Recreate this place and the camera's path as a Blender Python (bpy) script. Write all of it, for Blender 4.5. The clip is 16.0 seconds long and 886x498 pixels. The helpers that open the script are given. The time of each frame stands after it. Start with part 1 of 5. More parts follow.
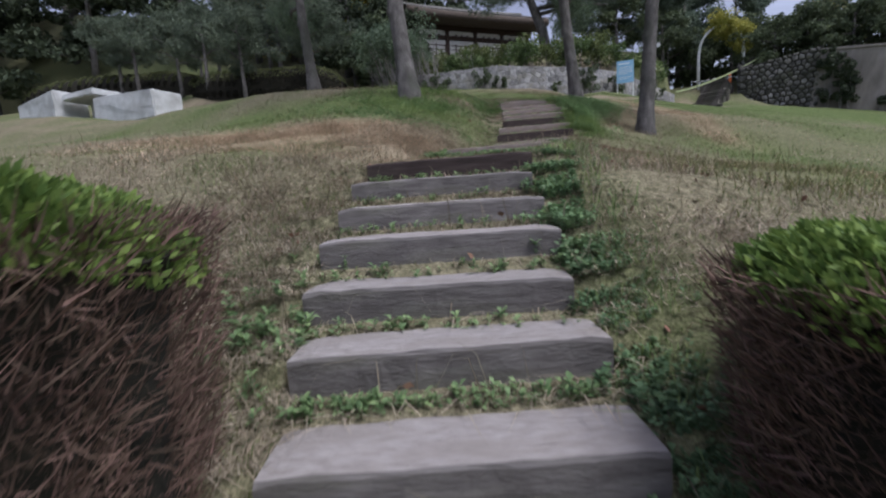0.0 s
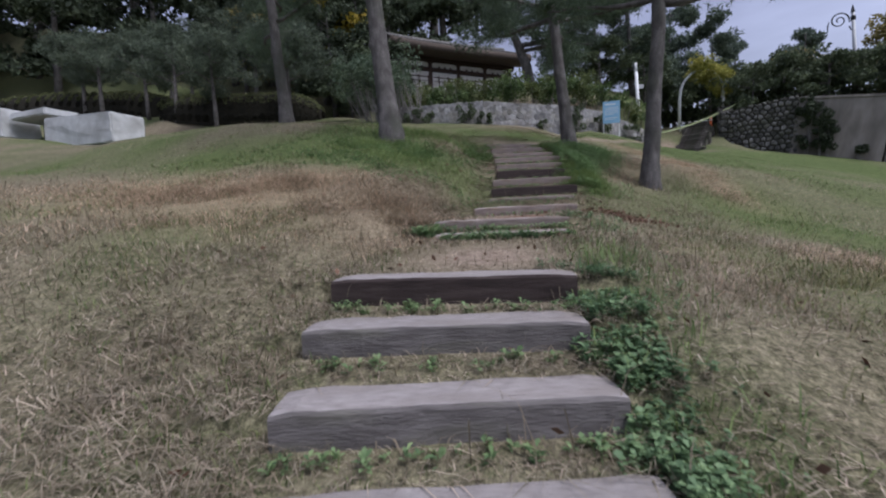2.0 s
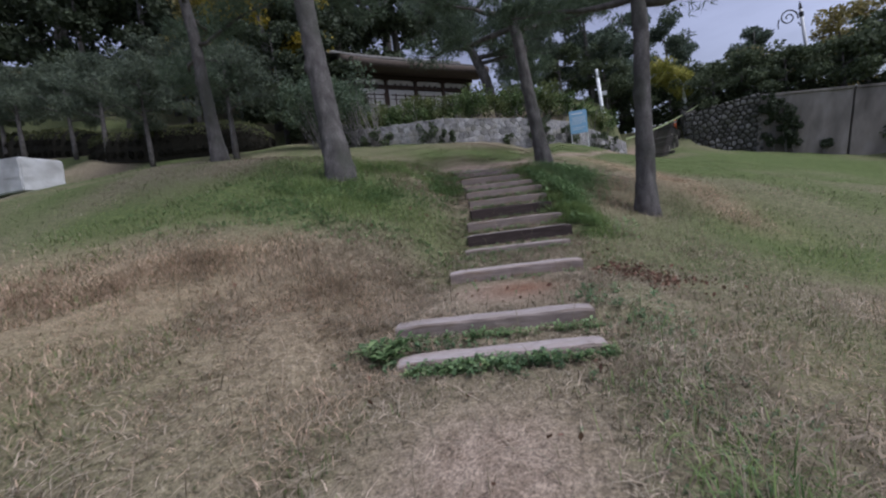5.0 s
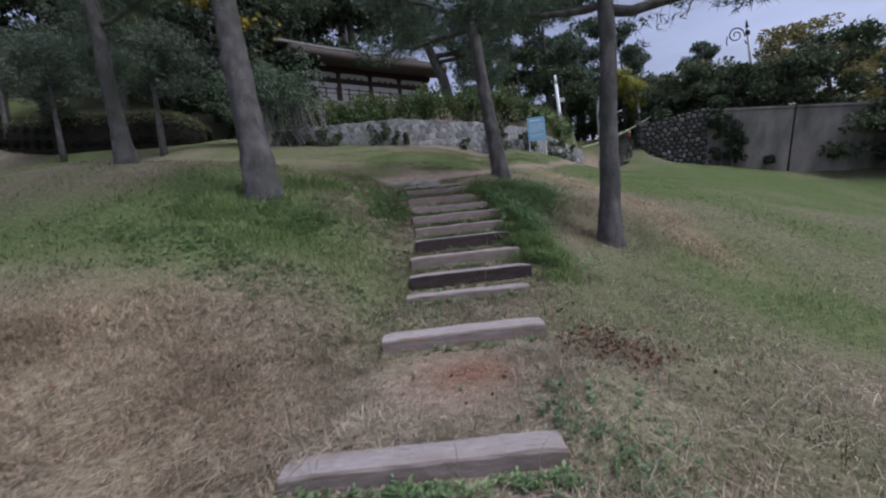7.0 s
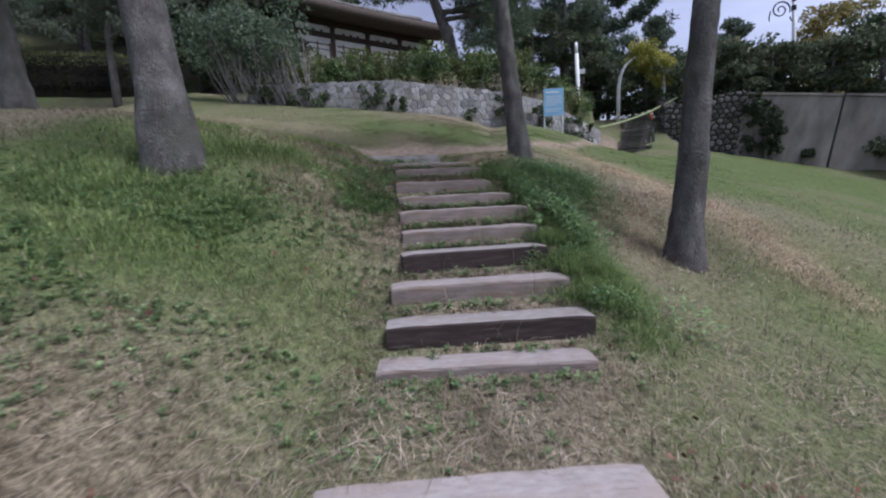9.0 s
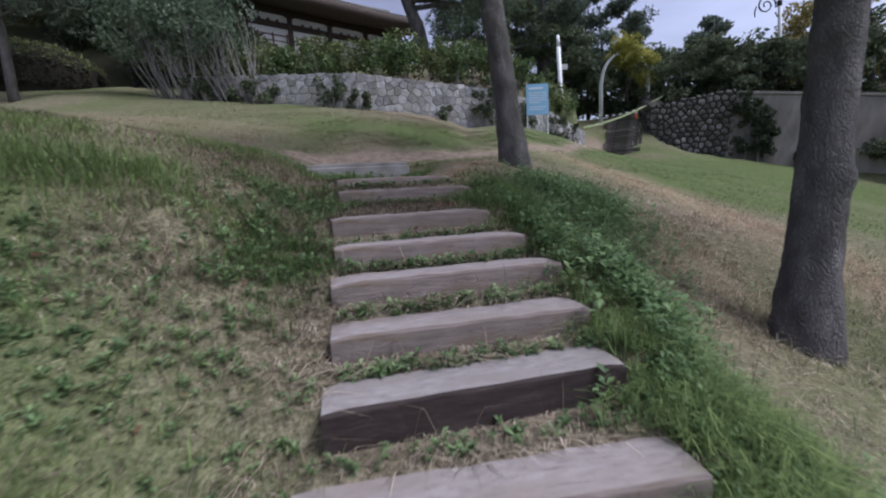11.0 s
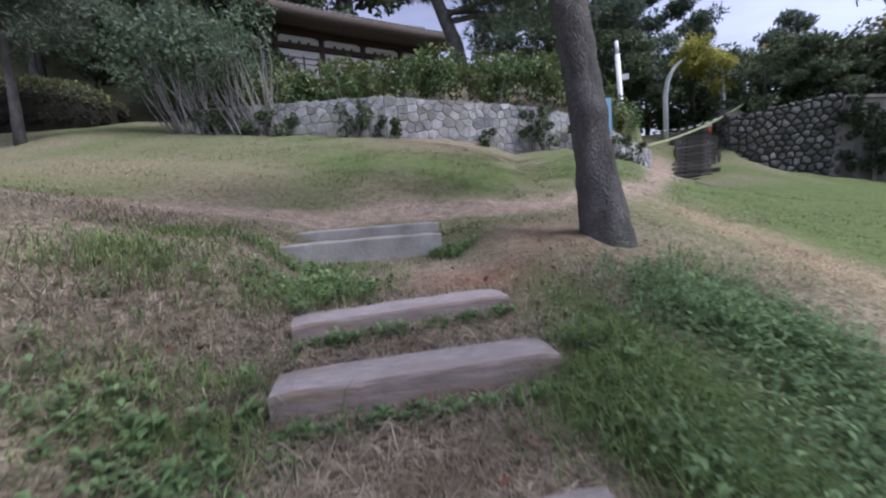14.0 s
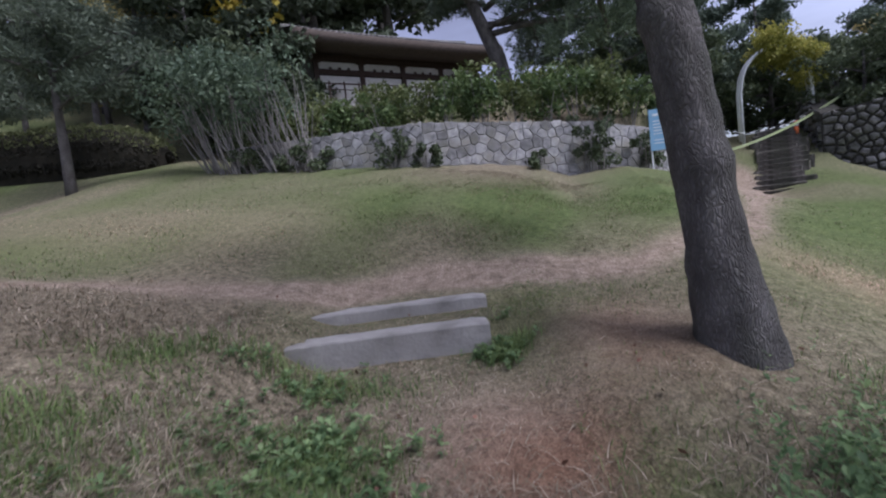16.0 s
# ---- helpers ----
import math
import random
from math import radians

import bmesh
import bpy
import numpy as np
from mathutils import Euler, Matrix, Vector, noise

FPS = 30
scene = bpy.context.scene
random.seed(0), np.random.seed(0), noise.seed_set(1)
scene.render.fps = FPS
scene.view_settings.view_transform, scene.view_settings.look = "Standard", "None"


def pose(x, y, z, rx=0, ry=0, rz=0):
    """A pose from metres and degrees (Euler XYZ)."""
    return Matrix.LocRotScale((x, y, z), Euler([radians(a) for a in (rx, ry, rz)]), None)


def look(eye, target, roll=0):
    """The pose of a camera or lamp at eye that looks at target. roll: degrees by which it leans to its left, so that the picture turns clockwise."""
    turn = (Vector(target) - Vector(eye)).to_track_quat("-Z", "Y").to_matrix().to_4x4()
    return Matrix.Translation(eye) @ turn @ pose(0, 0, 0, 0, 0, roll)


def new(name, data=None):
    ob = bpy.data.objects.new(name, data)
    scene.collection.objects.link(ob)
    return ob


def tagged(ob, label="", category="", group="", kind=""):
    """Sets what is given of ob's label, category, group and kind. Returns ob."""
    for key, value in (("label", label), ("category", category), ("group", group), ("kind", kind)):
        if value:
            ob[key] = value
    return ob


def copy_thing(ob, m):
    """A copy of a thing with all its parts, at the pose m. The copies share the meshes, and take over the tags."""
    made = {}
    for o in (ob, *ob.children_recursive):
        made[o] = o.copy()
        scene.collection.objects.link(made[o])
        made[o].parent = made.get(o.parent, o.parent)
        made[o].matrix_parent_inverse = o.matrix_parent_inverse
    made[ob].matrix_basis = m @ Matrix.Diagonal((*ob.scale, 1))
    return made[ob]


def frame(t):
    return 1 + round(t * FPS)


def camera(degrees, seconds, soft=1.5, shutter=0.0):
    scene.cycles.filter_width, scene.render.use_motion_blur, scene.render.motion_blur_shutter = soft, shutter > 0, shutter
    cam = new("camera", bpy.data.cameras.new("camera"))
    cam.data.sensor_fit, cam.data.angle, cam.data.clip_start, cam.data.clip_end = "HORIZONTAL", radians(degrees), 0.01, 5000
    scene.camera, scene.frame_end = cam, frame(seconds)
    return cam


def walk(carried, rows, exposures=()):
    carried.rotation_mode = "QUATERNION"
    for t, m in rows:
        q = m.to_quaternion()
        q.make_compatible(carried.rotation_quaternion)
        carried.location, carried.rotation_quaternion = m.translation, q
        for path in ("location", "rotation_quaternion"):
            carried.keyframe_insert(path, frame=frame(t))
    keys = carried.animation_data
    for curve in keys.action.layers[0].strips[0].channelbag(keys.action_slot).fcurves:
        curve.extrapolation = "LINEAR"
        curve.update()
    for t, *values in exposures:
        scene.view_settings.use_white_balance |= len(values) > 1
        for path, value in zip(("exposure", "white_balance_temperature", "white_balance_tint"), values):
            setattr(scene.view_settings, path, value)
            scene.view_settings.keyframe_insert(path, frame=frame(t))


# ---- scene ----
cam = camera(92.9, 16.0, 2.1, 0.4)
PATH = [
    (0, (3.015, -1.304, 1.306), (2.269, 0.533, 1.043), -4.0),
    (0.5, (2.893, -0.997, 1.44), (2.162, 0.854, 1.244), -4.9),
    (1, (2.781, -0.672, 1.596), (2.134, 1.211, 1.411), -3.9),
    (1.5, (2.595, -0.398, 1.797), (1.946, 1.486, 1.624), -3.1),
    (2, (2.451, -0.148, 1.963), (1.808, 1.739, 1.806), -2.6),
    (2.5, (2.373, 0.031, 2.011), (1.732, 1.922, 1.902), -3.1),
    (3, (2.306, 0.281, 2.187), (1.666, 2.173, 2.099), -6.4),
    (3.5, (2.136, 0.517, 2.324), (1.512, 2.415, 2.236), -5.9),
    (4, (2.105, 0.759, 2.361), (1.507, 2.666, 2.27), -5.8),
    (4.2, (2.097, 0.949, 2.413), (1.498, 2.854, 2.299), -6.7),
    (6.3, (2.006, 1.93, 2.94), (1.63, 3.892, 2.83), -5.7),
    (6.5, (2.016, 2.095, 2.996), (1.646, 4.057, 2.872), -5.7),
    (7, (2.087, 2.487, 3.115), (1.772, 4.456, 2.962), -5.9),
    (7.5, (2.122, 2.911, 3.267), (1.826, 4.88, 3.077), -6.3),
    (8, (1.951, 3.492, 3.263), (1.62, 5.452, 3.037), -5.1),
    (8.2, (1.856, 3.756, 3.287), (1.499, 5.709, 3.047), -3.9),
    (10.3, (1.478, 6.129, 3.512), (1.308, 8.101, 3.222), -2.1),
    (10.5, (1.414, 6.358, 3.616), (1.242, 8.331, 3.334), -2.7),
    (11, (1.424, 6.807, 3.631), (1.259, 8.781, 3.356), -3.1),
    (11.5, (1.443, 7.365, 3.838), (1.279, 9.345, 3.609), -3.5),
    (12, (1.342, 7.655, 3.98), (1.171, 9.642, 3.835), -2.4),
    (12.5, (1.328, 7.915, 4.076), (1.148, 9.903, 3.946), -3.4),
    (13, (1.393, 8.211, 4.216), (1.157, 10.188, 4.024), -3.6),
    (13.5, (1.338, 8.622, 4.186), (1.043, 10.591, 3.994), -2.9),
    (14, (1.2, 9.094, 4.354), (0.85, 11.053, 4.154), -4.3),
    (14.5, (1.145, 9.396, 4.478), (0.585, 11.309, 4.316), -5.5),
    (15, (0.979, 9.51, 4.718), (0.317, 11.39, 4.546), -5.7),
    (15.5, (1.021, 9.98, 4.756), (0.437, 11.887, 4.598), -5.3),
    (16, (1.064, 10.249, 4.949), (0.494, 12.162, 4.817), -6.8),
]
walk(cam, [(t, look(eye, target, roll)) for t, eye, target, roll in PATH],
     [(0, 0.86, 5900, 12.5), (0.6, 0.68, 5900, 14), (3, 0.64, 5850, 14.5), (4, 0.58, 5850, 14.5), (7, 0.54, 5700, 14), (8, 0.74, 5700, 14.5), (10.5, 0.95, 5750, 15), (11, 0.84, 5750, 15), (11.5, 0.98, 5750, 14), (12, .66, 5750, 15),
      (12.5, 0.82, 5750, 15), (13, 1.0, 5750, 15.5), (13.5, 1.0, 5750, 16), (14, 1.25, 5700, 17), (14.5, .86, 5700, 17.5), (15, .95, 5700, 18), (16, .88, 5700, 18.5)])

# ---- light ----
world = bpy.data.worlds.new("overcast_sky")
scene.world = world
world.use_nodes = True
wn = world.node_tree.nodes
wl = world.node_tree.links
sky = wn.new("ShaderNodeTexSky")
sky.sky_type = 'NISHITA'
sky.sun_disc = False
sky.sun_elevation = radians(60)
sky.sun_rotation = radians(105)
sky.air_density = 1.0
sky.dust_density = 3.0
hsv = wn.new("ShaderNodeHueSaturation")
hsv.inputs["Saturation"].default_value = 0.55
hsv.inputs["Hue"].default_value = 0.53
wl.new(sky.outputs[0], hsv.inputs["Color"])
# thin cloud: soft lighter and darker bands over the whole sky
cloud_co = wn.new("ShaderNodeTexCoord")
cloud_map = wn.new("ShaderNodeMapping")
cloud_map.inputs["Scale"].default_value = (1, 1, 3.5)
cloud = wn.new("ShaderNodeTexNoise")
cloud.inputs["Scale"].default_value = 3.0
cloud.inputs["Detail"].default_value = 7
cloud_range = wn.new("ShaderNodeMapRange")
cloud_range.inputs["From Min"].default_value, cloud_range.inputs["From Max"].default_value = 0.3, 0.7
cloud_range.inputs["To Min"].default_value, cloud_range.inputs["To Max"].default_value = 0.72, 1.08
cloud_mix = wn.new("ShaderNodeVectorMath")
cloud_mix.operation = 'SCALE'
wl.new(cloud_co.outputs["Generated"], cloud_map.inputs[0])
wl.new(cloud_map.outputs[0], cloud.inputs["Vector"])
wl.new(cloud.outputs["Fac"], cloud_range.inputs[0])
wl.new(hsv.outputs[0], cloud_mix.inputs[0])
wl.new(cloud_range.outputs[0], cloud_mix.inputs["Scale"])
wl.new(cloud_mix.outputs[0], wn["Background"].inputs[0])
wn["Background"].inputs[1].default_value = 0.1
sun_data = bpy.data.lights.new("sun", 'SUN')
sun_data.energy = 1.5
sun_data.angle = radians(25)
sun_data.color = (1.0, 0.96, 0.92)
sun = new("sun", sun_data)
sun.matrix_world = pose(0, 0, 40, -30, 0, -105)

# ---- materials ----
def material(name, colours, scale=6.0, rough=0.85, bump=0.3, bump_scale=40.0, stretch=(1, 1, 1), island=0.0, per_object=0.0,
             metal=0.0, through_light=0.0, stain=None, stain_scale=0.8, detail=6.0, cracks=None):
    """A procedural surface: noise between colours, a second scale of stains, fine relief, and shifts from piece to piece."""
    m = bpy.data.materials.new(name)
    m.use_nodes = True
    n, l = m.node_tree.nodes, m.node_tree.links
    b = n["Principled BSDF"]
    b.inputs["Roughness"].default_value = rough
    b.inputs["Metallic"].default_value = metal
    b.inputs["Specular IOR Level"].default_value = 0.25
    co = n.new("ShaderNodeTexCoord")
    mp = n.new("ShaderNodeMapping")
    mp.inputs["Scale"].default_value = stretch
    l.new(co.outputs["Object"], mp.inputs[0])
    t = n.new("ShaderNodeTexNoise")
    t.inputs["Scale"].default_value = scale
    t.inputs["Detail"].default_value = detail
    l.new(mp.outputs[0], t.inputs["Vector"])
    r = n.new("ShaderNodeValToRGB")
    e = r.color_ramp.elements
    e[0].position, e[1].position = 0.3, 0.7
    e[0].color, e[1].color = (*colours[0], 1), (*colours[-1], 1)
    for k, c in enumerate(colours[1:-1]):
        e.new(0.3 + 0.4 * (k + 1) / (len(colours) - 1)).color = (*c, 1)
    l.new(t.outputs["Fac"], r.inputs[0])
    out = r.outputs[0]
    if stain:
        s = n.new("ShaderNodeTexNoise")
        s.inputs["Scale"].default_value = stain_scale
        s.inputs["Detail"].default_value = 4
        l.new(mp.outputs[0], s.inputs["Vector"])
        sr = n.new("ShaderNodeMapRange")
        sr.inputs["From Min"].default_value, sr.inputs["From Max"].default_value = 0.48, 0.68
        l.new(s.outputs["Fac"], sr.inputs[0])
        mx = n.new("ShaderNodeMix")
        mx.data_type = 'RGBA'
        l.new(sr.outputs[0], mx.inputs["Factor"])
        l.new(out, mx.inputs["A"])
        mx.inputs["B"].default_value = (*stain, 1)
        out = mx.outputs["Result"]
    if cracks:
        cm = n.new("ShaderNodeMapping")
        cm.inputs["Scale"].default_value = (.8, 24, 24)
        l.new(co.outputs["Object"], cm.inputs[0])
        c = n.new("ShaderNodeTexNoise")
        c.inputs["Scale"].default_value = 2.3
        c.inputs["Detail"].default_value = 5
        l.new(cm.outputs[0], c.inputs["Vector"])
        cr = n.new("ShaderNodeMapRange")
        cr.inputs["From Min"].default_value, cr.inputs["From Max"].default_value = .655, .72
        l.new(c.outputs["Fac"], cr.inputs[0])
        mx = n.new("ShaderNodeMix")
        mx.data_type = 'RGBA'
        l.new(cr.outputs[0], mx.inputs["Factor"])
        l.new(out, mx.inputs["A"])
        mx.inputs["B"].default_value = (*cracks, 1)
        out = mx.outputs["Result"]
    for amount, node, socket in ((island, "ShaderNodeNewGeometry", "Random Per Island"), (per_object, "ShaderNodeObjectInfo", "Random")):
        if amount:
            g = n.new(node)
            v = n.new("ShaderNodeMapRange")
            v.inputs["To Min"].default_value, v.inputs["To Max"].default_value = 1 - amount, 1 + amount
            l.new(g.outputs[socket], v.inputs[0])
            h = n.new("ShaderNodeHueSaturation")
            l.new(v.outputs[0], h.inputs["Value"])
            w = n.new("ShaderNodeMapRange")
            w.inputs["To Min"].default_value, w.inputs["To Max"].default_value = 0.5 + 0.04 * amount, 0.5 - 0.04 * amount
            l.new(g.outputs[socket], w.inputs[0])
            l.new(w.outputs[0], h.inputs["Hue"])
            l.new(out, h.inputs["Color"])
            out = h.outputs[0]
    l.new(out, b.inputs["Base Color"])
    if bump:
        t2 = n.new("ShaderNodeTexNoise")
        t2.inputs["Scale"].default_value = bump_scale
        t2.inputs["Detail"].default_value = 5
        l.new(mp.outputs[0], t2.inputs["Vector"])
        bp = n.new("ShaderNodeBump")
        bp.inputs["Strength"].default_value = bump
        bp.inputs["Distance"].default_value = 0.02
        l.new(t2.outputs["Fac"], bp.inputs["Height"])
        l.new(bp.outputs[0], b.inputs["Normal"])
    if through_light:
        tr = n.new("ShaderNodeBsdfTranslucent")
        l.new(out, tr.inputs[0])
        ms = n.new("ShaderNodeMixShader")
        ms.inputs[0].default_value = through_light
        l.new(b.outputs[0], ms.inputs[1])
        l.new(tr.outputs[0], ms.inputs[2])
        l.new(ms.outputs[0], n["Material Output"].inputs[0])
    return m


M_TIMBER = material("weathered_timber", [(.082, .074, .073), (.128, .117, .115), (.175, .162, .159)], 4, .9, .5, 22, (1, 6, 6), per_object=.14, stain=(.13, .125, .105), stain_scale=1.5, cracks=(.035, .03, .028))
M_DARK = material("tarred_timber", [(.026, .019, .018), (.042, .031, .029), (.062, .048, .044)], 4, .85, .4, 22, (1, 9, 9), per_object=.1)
# Beam tops: worn, and painted paler than the fronts for the sky light.
M_TIMBER_TOP = material("worn_skylit_timber_top", [(.22, .198, .193), (.275, .25, .245), (.325, .3, .295)], 11, .92, .5, 34, (1, 3, 3), per_object=.1, stain=(.235, .21, .2), stain_scale=2.2, cracks=(.075, .065, .06))
M_PALE_TOP = material("dusty_skylit_timber_top", [(.26, .228, .222), (.325, .288, .282), (.375, .338, .332)], 11, .95, .5, 34, (1, 3, 3), per_object=.1, stain=(.29, .245, .225), stain_scale=1.8, cracks=(.14, .115, .105))


def bark_material():
    """Plates of grey bark parted by dark upright cracks."""
    m = material("pine_bark", [(.078, .071, .071), (.16, .149, .148), (.245, .23, .228)], 7, .95, 0, 20, (1, 1, .5), stain=(.085, .09, .075), stain_scale=2.2)
    n, l = m.node_tree.nodes, m.node_tree.links
    b = n["Principled BSDF"]
    co = n.new("ShaderNodeTexCoord")
    wob = n.new("ShaderNodeTexNoise")
    wob.inputs["Scale"].default_value = 6
    add = n.new("ShaderNodeVectorMath")
    add.operation = 'MULTIPLY_ADD'
    add.inputs[1].default_value = (.12, .12, .12)
    l.new(co.outputs["Object"], wob.inputs["Vector"])
    l.new(wob.outputs["Color"], add.inputs[0])
    l.new(co.outputs["Object"], add.inputs[2])
    mp = n.new("ShaderNodeMapping")
    mp.inputs["Scale"].default_value = (64, 64, 12)
    l.new(add.outputs[0], mp.inputs[0])
    v = n.new("ShaderNodeTexVoronoi")
    v.feature = 'DISTANCE_TO_EDGE'
    v.inputs["Scale"].default_value = 1.0
    l.new(mp.outputs[0], v.inputs["Vector"])
    r = n.new("ShaderNodeMapRange")
    r.inputs["From Min"].default_value, r.inputs["From Max"].default_value = -.2, .3
    l.new(v.outputs["Distance"], r.inputs[0])
    old = b.inputs["Base Color"].links[0].from_socket
    x = n.new("ShaderNodeMix")
    x.data_type = 'RGBA'
    l.new(r.outputs[0], x.inputs["Factor"])
    x.inputs["A"].default_value = (.075, .068, .065, 1)
    l.new(old, x.inputs["B"])
    l.new(x.outputs["Result"], b.inputs["Base Color"])
    fine = n.new("ShaderNodeTexNoise")
    fine.inputs["Scale"].default_value = 60
    fine.inputs["Detail"].default_value = 6
    l.new(co.outputs["Object"], fine.inputs["Vector"])
    s = n.new("ShaderNodeMath")
    s.operation = 'MULTIPLY_ADD'
    s.inputs[1].default_value = .35
    l.new(fine.outputs["Fac"], s.inputs[0])
    l.new(r.outputs[0], s.inputs[2])
    bp = n.new("ShaderNodeBump")
    bp.inputs["Strength"].default_value = .7
    bp.inputs["Distance"].default_value = .025
    l.new(s.outputs[0], bp.inputs["Height"])
    l.new(bp.outputs[0], b.inputs["Normal"])
    return m


M_BARK = bark_material()
M_NEEDLE = material("pine_needles", [(.066, .098, .066), (.13, .174, .109)], 2, .7, 0, island=.35, through_light=.25)
M_NEEDLE_FAR = material("far_pine_needles", [(.072, .10, .079), (.14, .178, .128)], .8, .8, 0, island=.35, through_light=.2)
M_LEAF = material("broad_leaves", [(.061, .101, .038), (.135, .189, .068)], 1.5, .55, 0, island=.4, through_light=.3)
M_LEAF_GREY = material("grey_green_leaves", [(.083, .123, .083), (.157, .207, .132)], 1.5, .6, 0, island=.35, through_light=.3)
M_LEAF_DARK = material("dark_leaves", [(.034, .047, .029), (.078, .1, .058)], 1.2, .7, 0, island=.35, through_light=.2)
M_LEAF_BUSH = material("dull_green_leaves", [(.057, .078, .046), (.121, .151, .081)], 1.2, .7, 0, island=.35, through_light=.25)
M_LEAF_YELLOW = material("yellow_leaves", [(.26, .20, .025), (.36, .31, .05)], 1.5, .6, 0, island=.3, through_light=.35)
M_LEAF_AUTUMN = material("autumn_leaves", [(.175, .166, .061), (.333, .280, .114)], 1.0, .6, 0, island=.35, through_light=.3)
M_LEAF_OLIVE = material("olive_leaves", [(.084, .112, .042), (.168, .196, .077)], 1.5, .6, 0, island=.35, through_light=.3)
M_HEDGE_TOP = material("clipped_green_sprays", [(.094, .156, .037), (.200, .288, .075)], 5, .6, 0, island=.4, through_light=.3)
M_TWIG = material("dead_brown_twigs", [(.06, .038, .03), (.18, .122, .094)], 5, .9, 0, island=.5)
M_BARE = material("bare_grey_stems", [(.15, .14, .132), (.28, .266, .252)], 6, .9, .3)
M_STONE = material("pale_granite", [(.17, .17, .175), (.28, .275, .28), (.40, .395, .395)], 6, .85, .6, 22, per_object=.4, stain=(.26, .25, .22), stain_scale=2)
M_STONE_DARK = material("grey_rubble", [(.06, .06, .056), (.15, .147, .14), (.26, .255, .25)], 4, .9, .5, 25, per_object=.5, stain=(.07, .075, .055), stain_scale=1.2)
M_MORTAR = material("wall_mortar", [(.25, .245, .24), (.36, .355, .35)], 8, .95, .5, 40)
M_MORTAR_DARK = material("mossy_joint", [(.03, .03, .026), (.075, .07, .06)], 8, .95, .5, 40)
M_CONCRETE = material("weathered_concrete", [(.22, .198, .18), (.34, .312, .285)], 2.2, .9, .3, 40, (1, 1, .4), stain=(.13, .118, .105), stain_scale=.7)
M_WHITE_STONE = material("white_stone", [(.44, .45, .46), (.56, .57, .58)], 3, .8, .3, 20, stain=(.36, .36, .36), stain_scale=1)
M_PLASTER = material("white_plaster", [(.58, .57, .56), (.70, .69, .68)], 3, .85, .1, 30, stain=(.5, .48, .45))
M_WOOD_DARK = material("dark_stained_wood", [(.035, .022, .018), (.07, .048, .04)], 6, .7, .2, 20, (1, 1, 6))
M_ROOF = material("grey_roof_tile", [(.115, .11, .106), (.19, .184, .178)], 4, .75, .3, 20, per_object=.15, stain=(.11, .11, .1))
M_WHITE_PAINT = material("white_paint", [(.70, .72, .74), (.80, .82, .84)], 5, .45, .05, 30)
M_GREY_PAINT = material("pale_grey_metal", [(.50, .51, .53), (.62, .63, .65)], 5, .5, .05, 30)
M_ORANGE = material("orange_plastic", [(.70, .16, .05), (.80, .22, .08)], 5, .5, 0)
M_TAPE = material("yellow_green_tape", [(.34, .42, .20), (.44, .50, .28)], 5, .5, 0)
M_ROPE = material("white_rope", [(.6, .6, .6), (.75, .75, .75)], 5, .8, 0)
M_BLACK = material("black_band", [(.02, .02, .02), (.03, .03, .03)], 5, .6, 0)
M_SIGN = material("pale_blue_board", [(.22, .42, .62), (.28, .48, .68)], 2, .5, .05, 10)
M_SIGN_BAR = material("white_lettering", [(.62, .68, .74), (.68, .73, .78)], 5, .6, 0)
M_FALLEN = material("fallen_brown_leaves", [(.10, .055, .035), (.20, .12, .08)], 5, .8, 0, island=.5)
M_STRAW = material("dry_straw_blades", [(.14, .115, .078), (.33, .28, .205)], 1.2, .8, 0, island=.5, through_light=.3)
M_PALE_STRAW = material("bleached_straw", [(.28, .24, .175), (.45, .40, .315)], 3, .8, 0, island=.35, through_light=.2)
M_RUST = material("rusty_dry_blades", [(.30, .23, .155), (.54, .435, .31)], 1.6, .8, 0, island=.6, through_light=.3)
M_GREEN = material("green_blades", [(.085, .124, .042), (.18, .225, .088)], 1.0, .7, 0, island=.4, through_light=.3)
M_WEED = material("weed_leaves", [(.115, .19, .08), (.25, .36, .17)], 2.0, .55, 0, island=.45, through_light=.38)


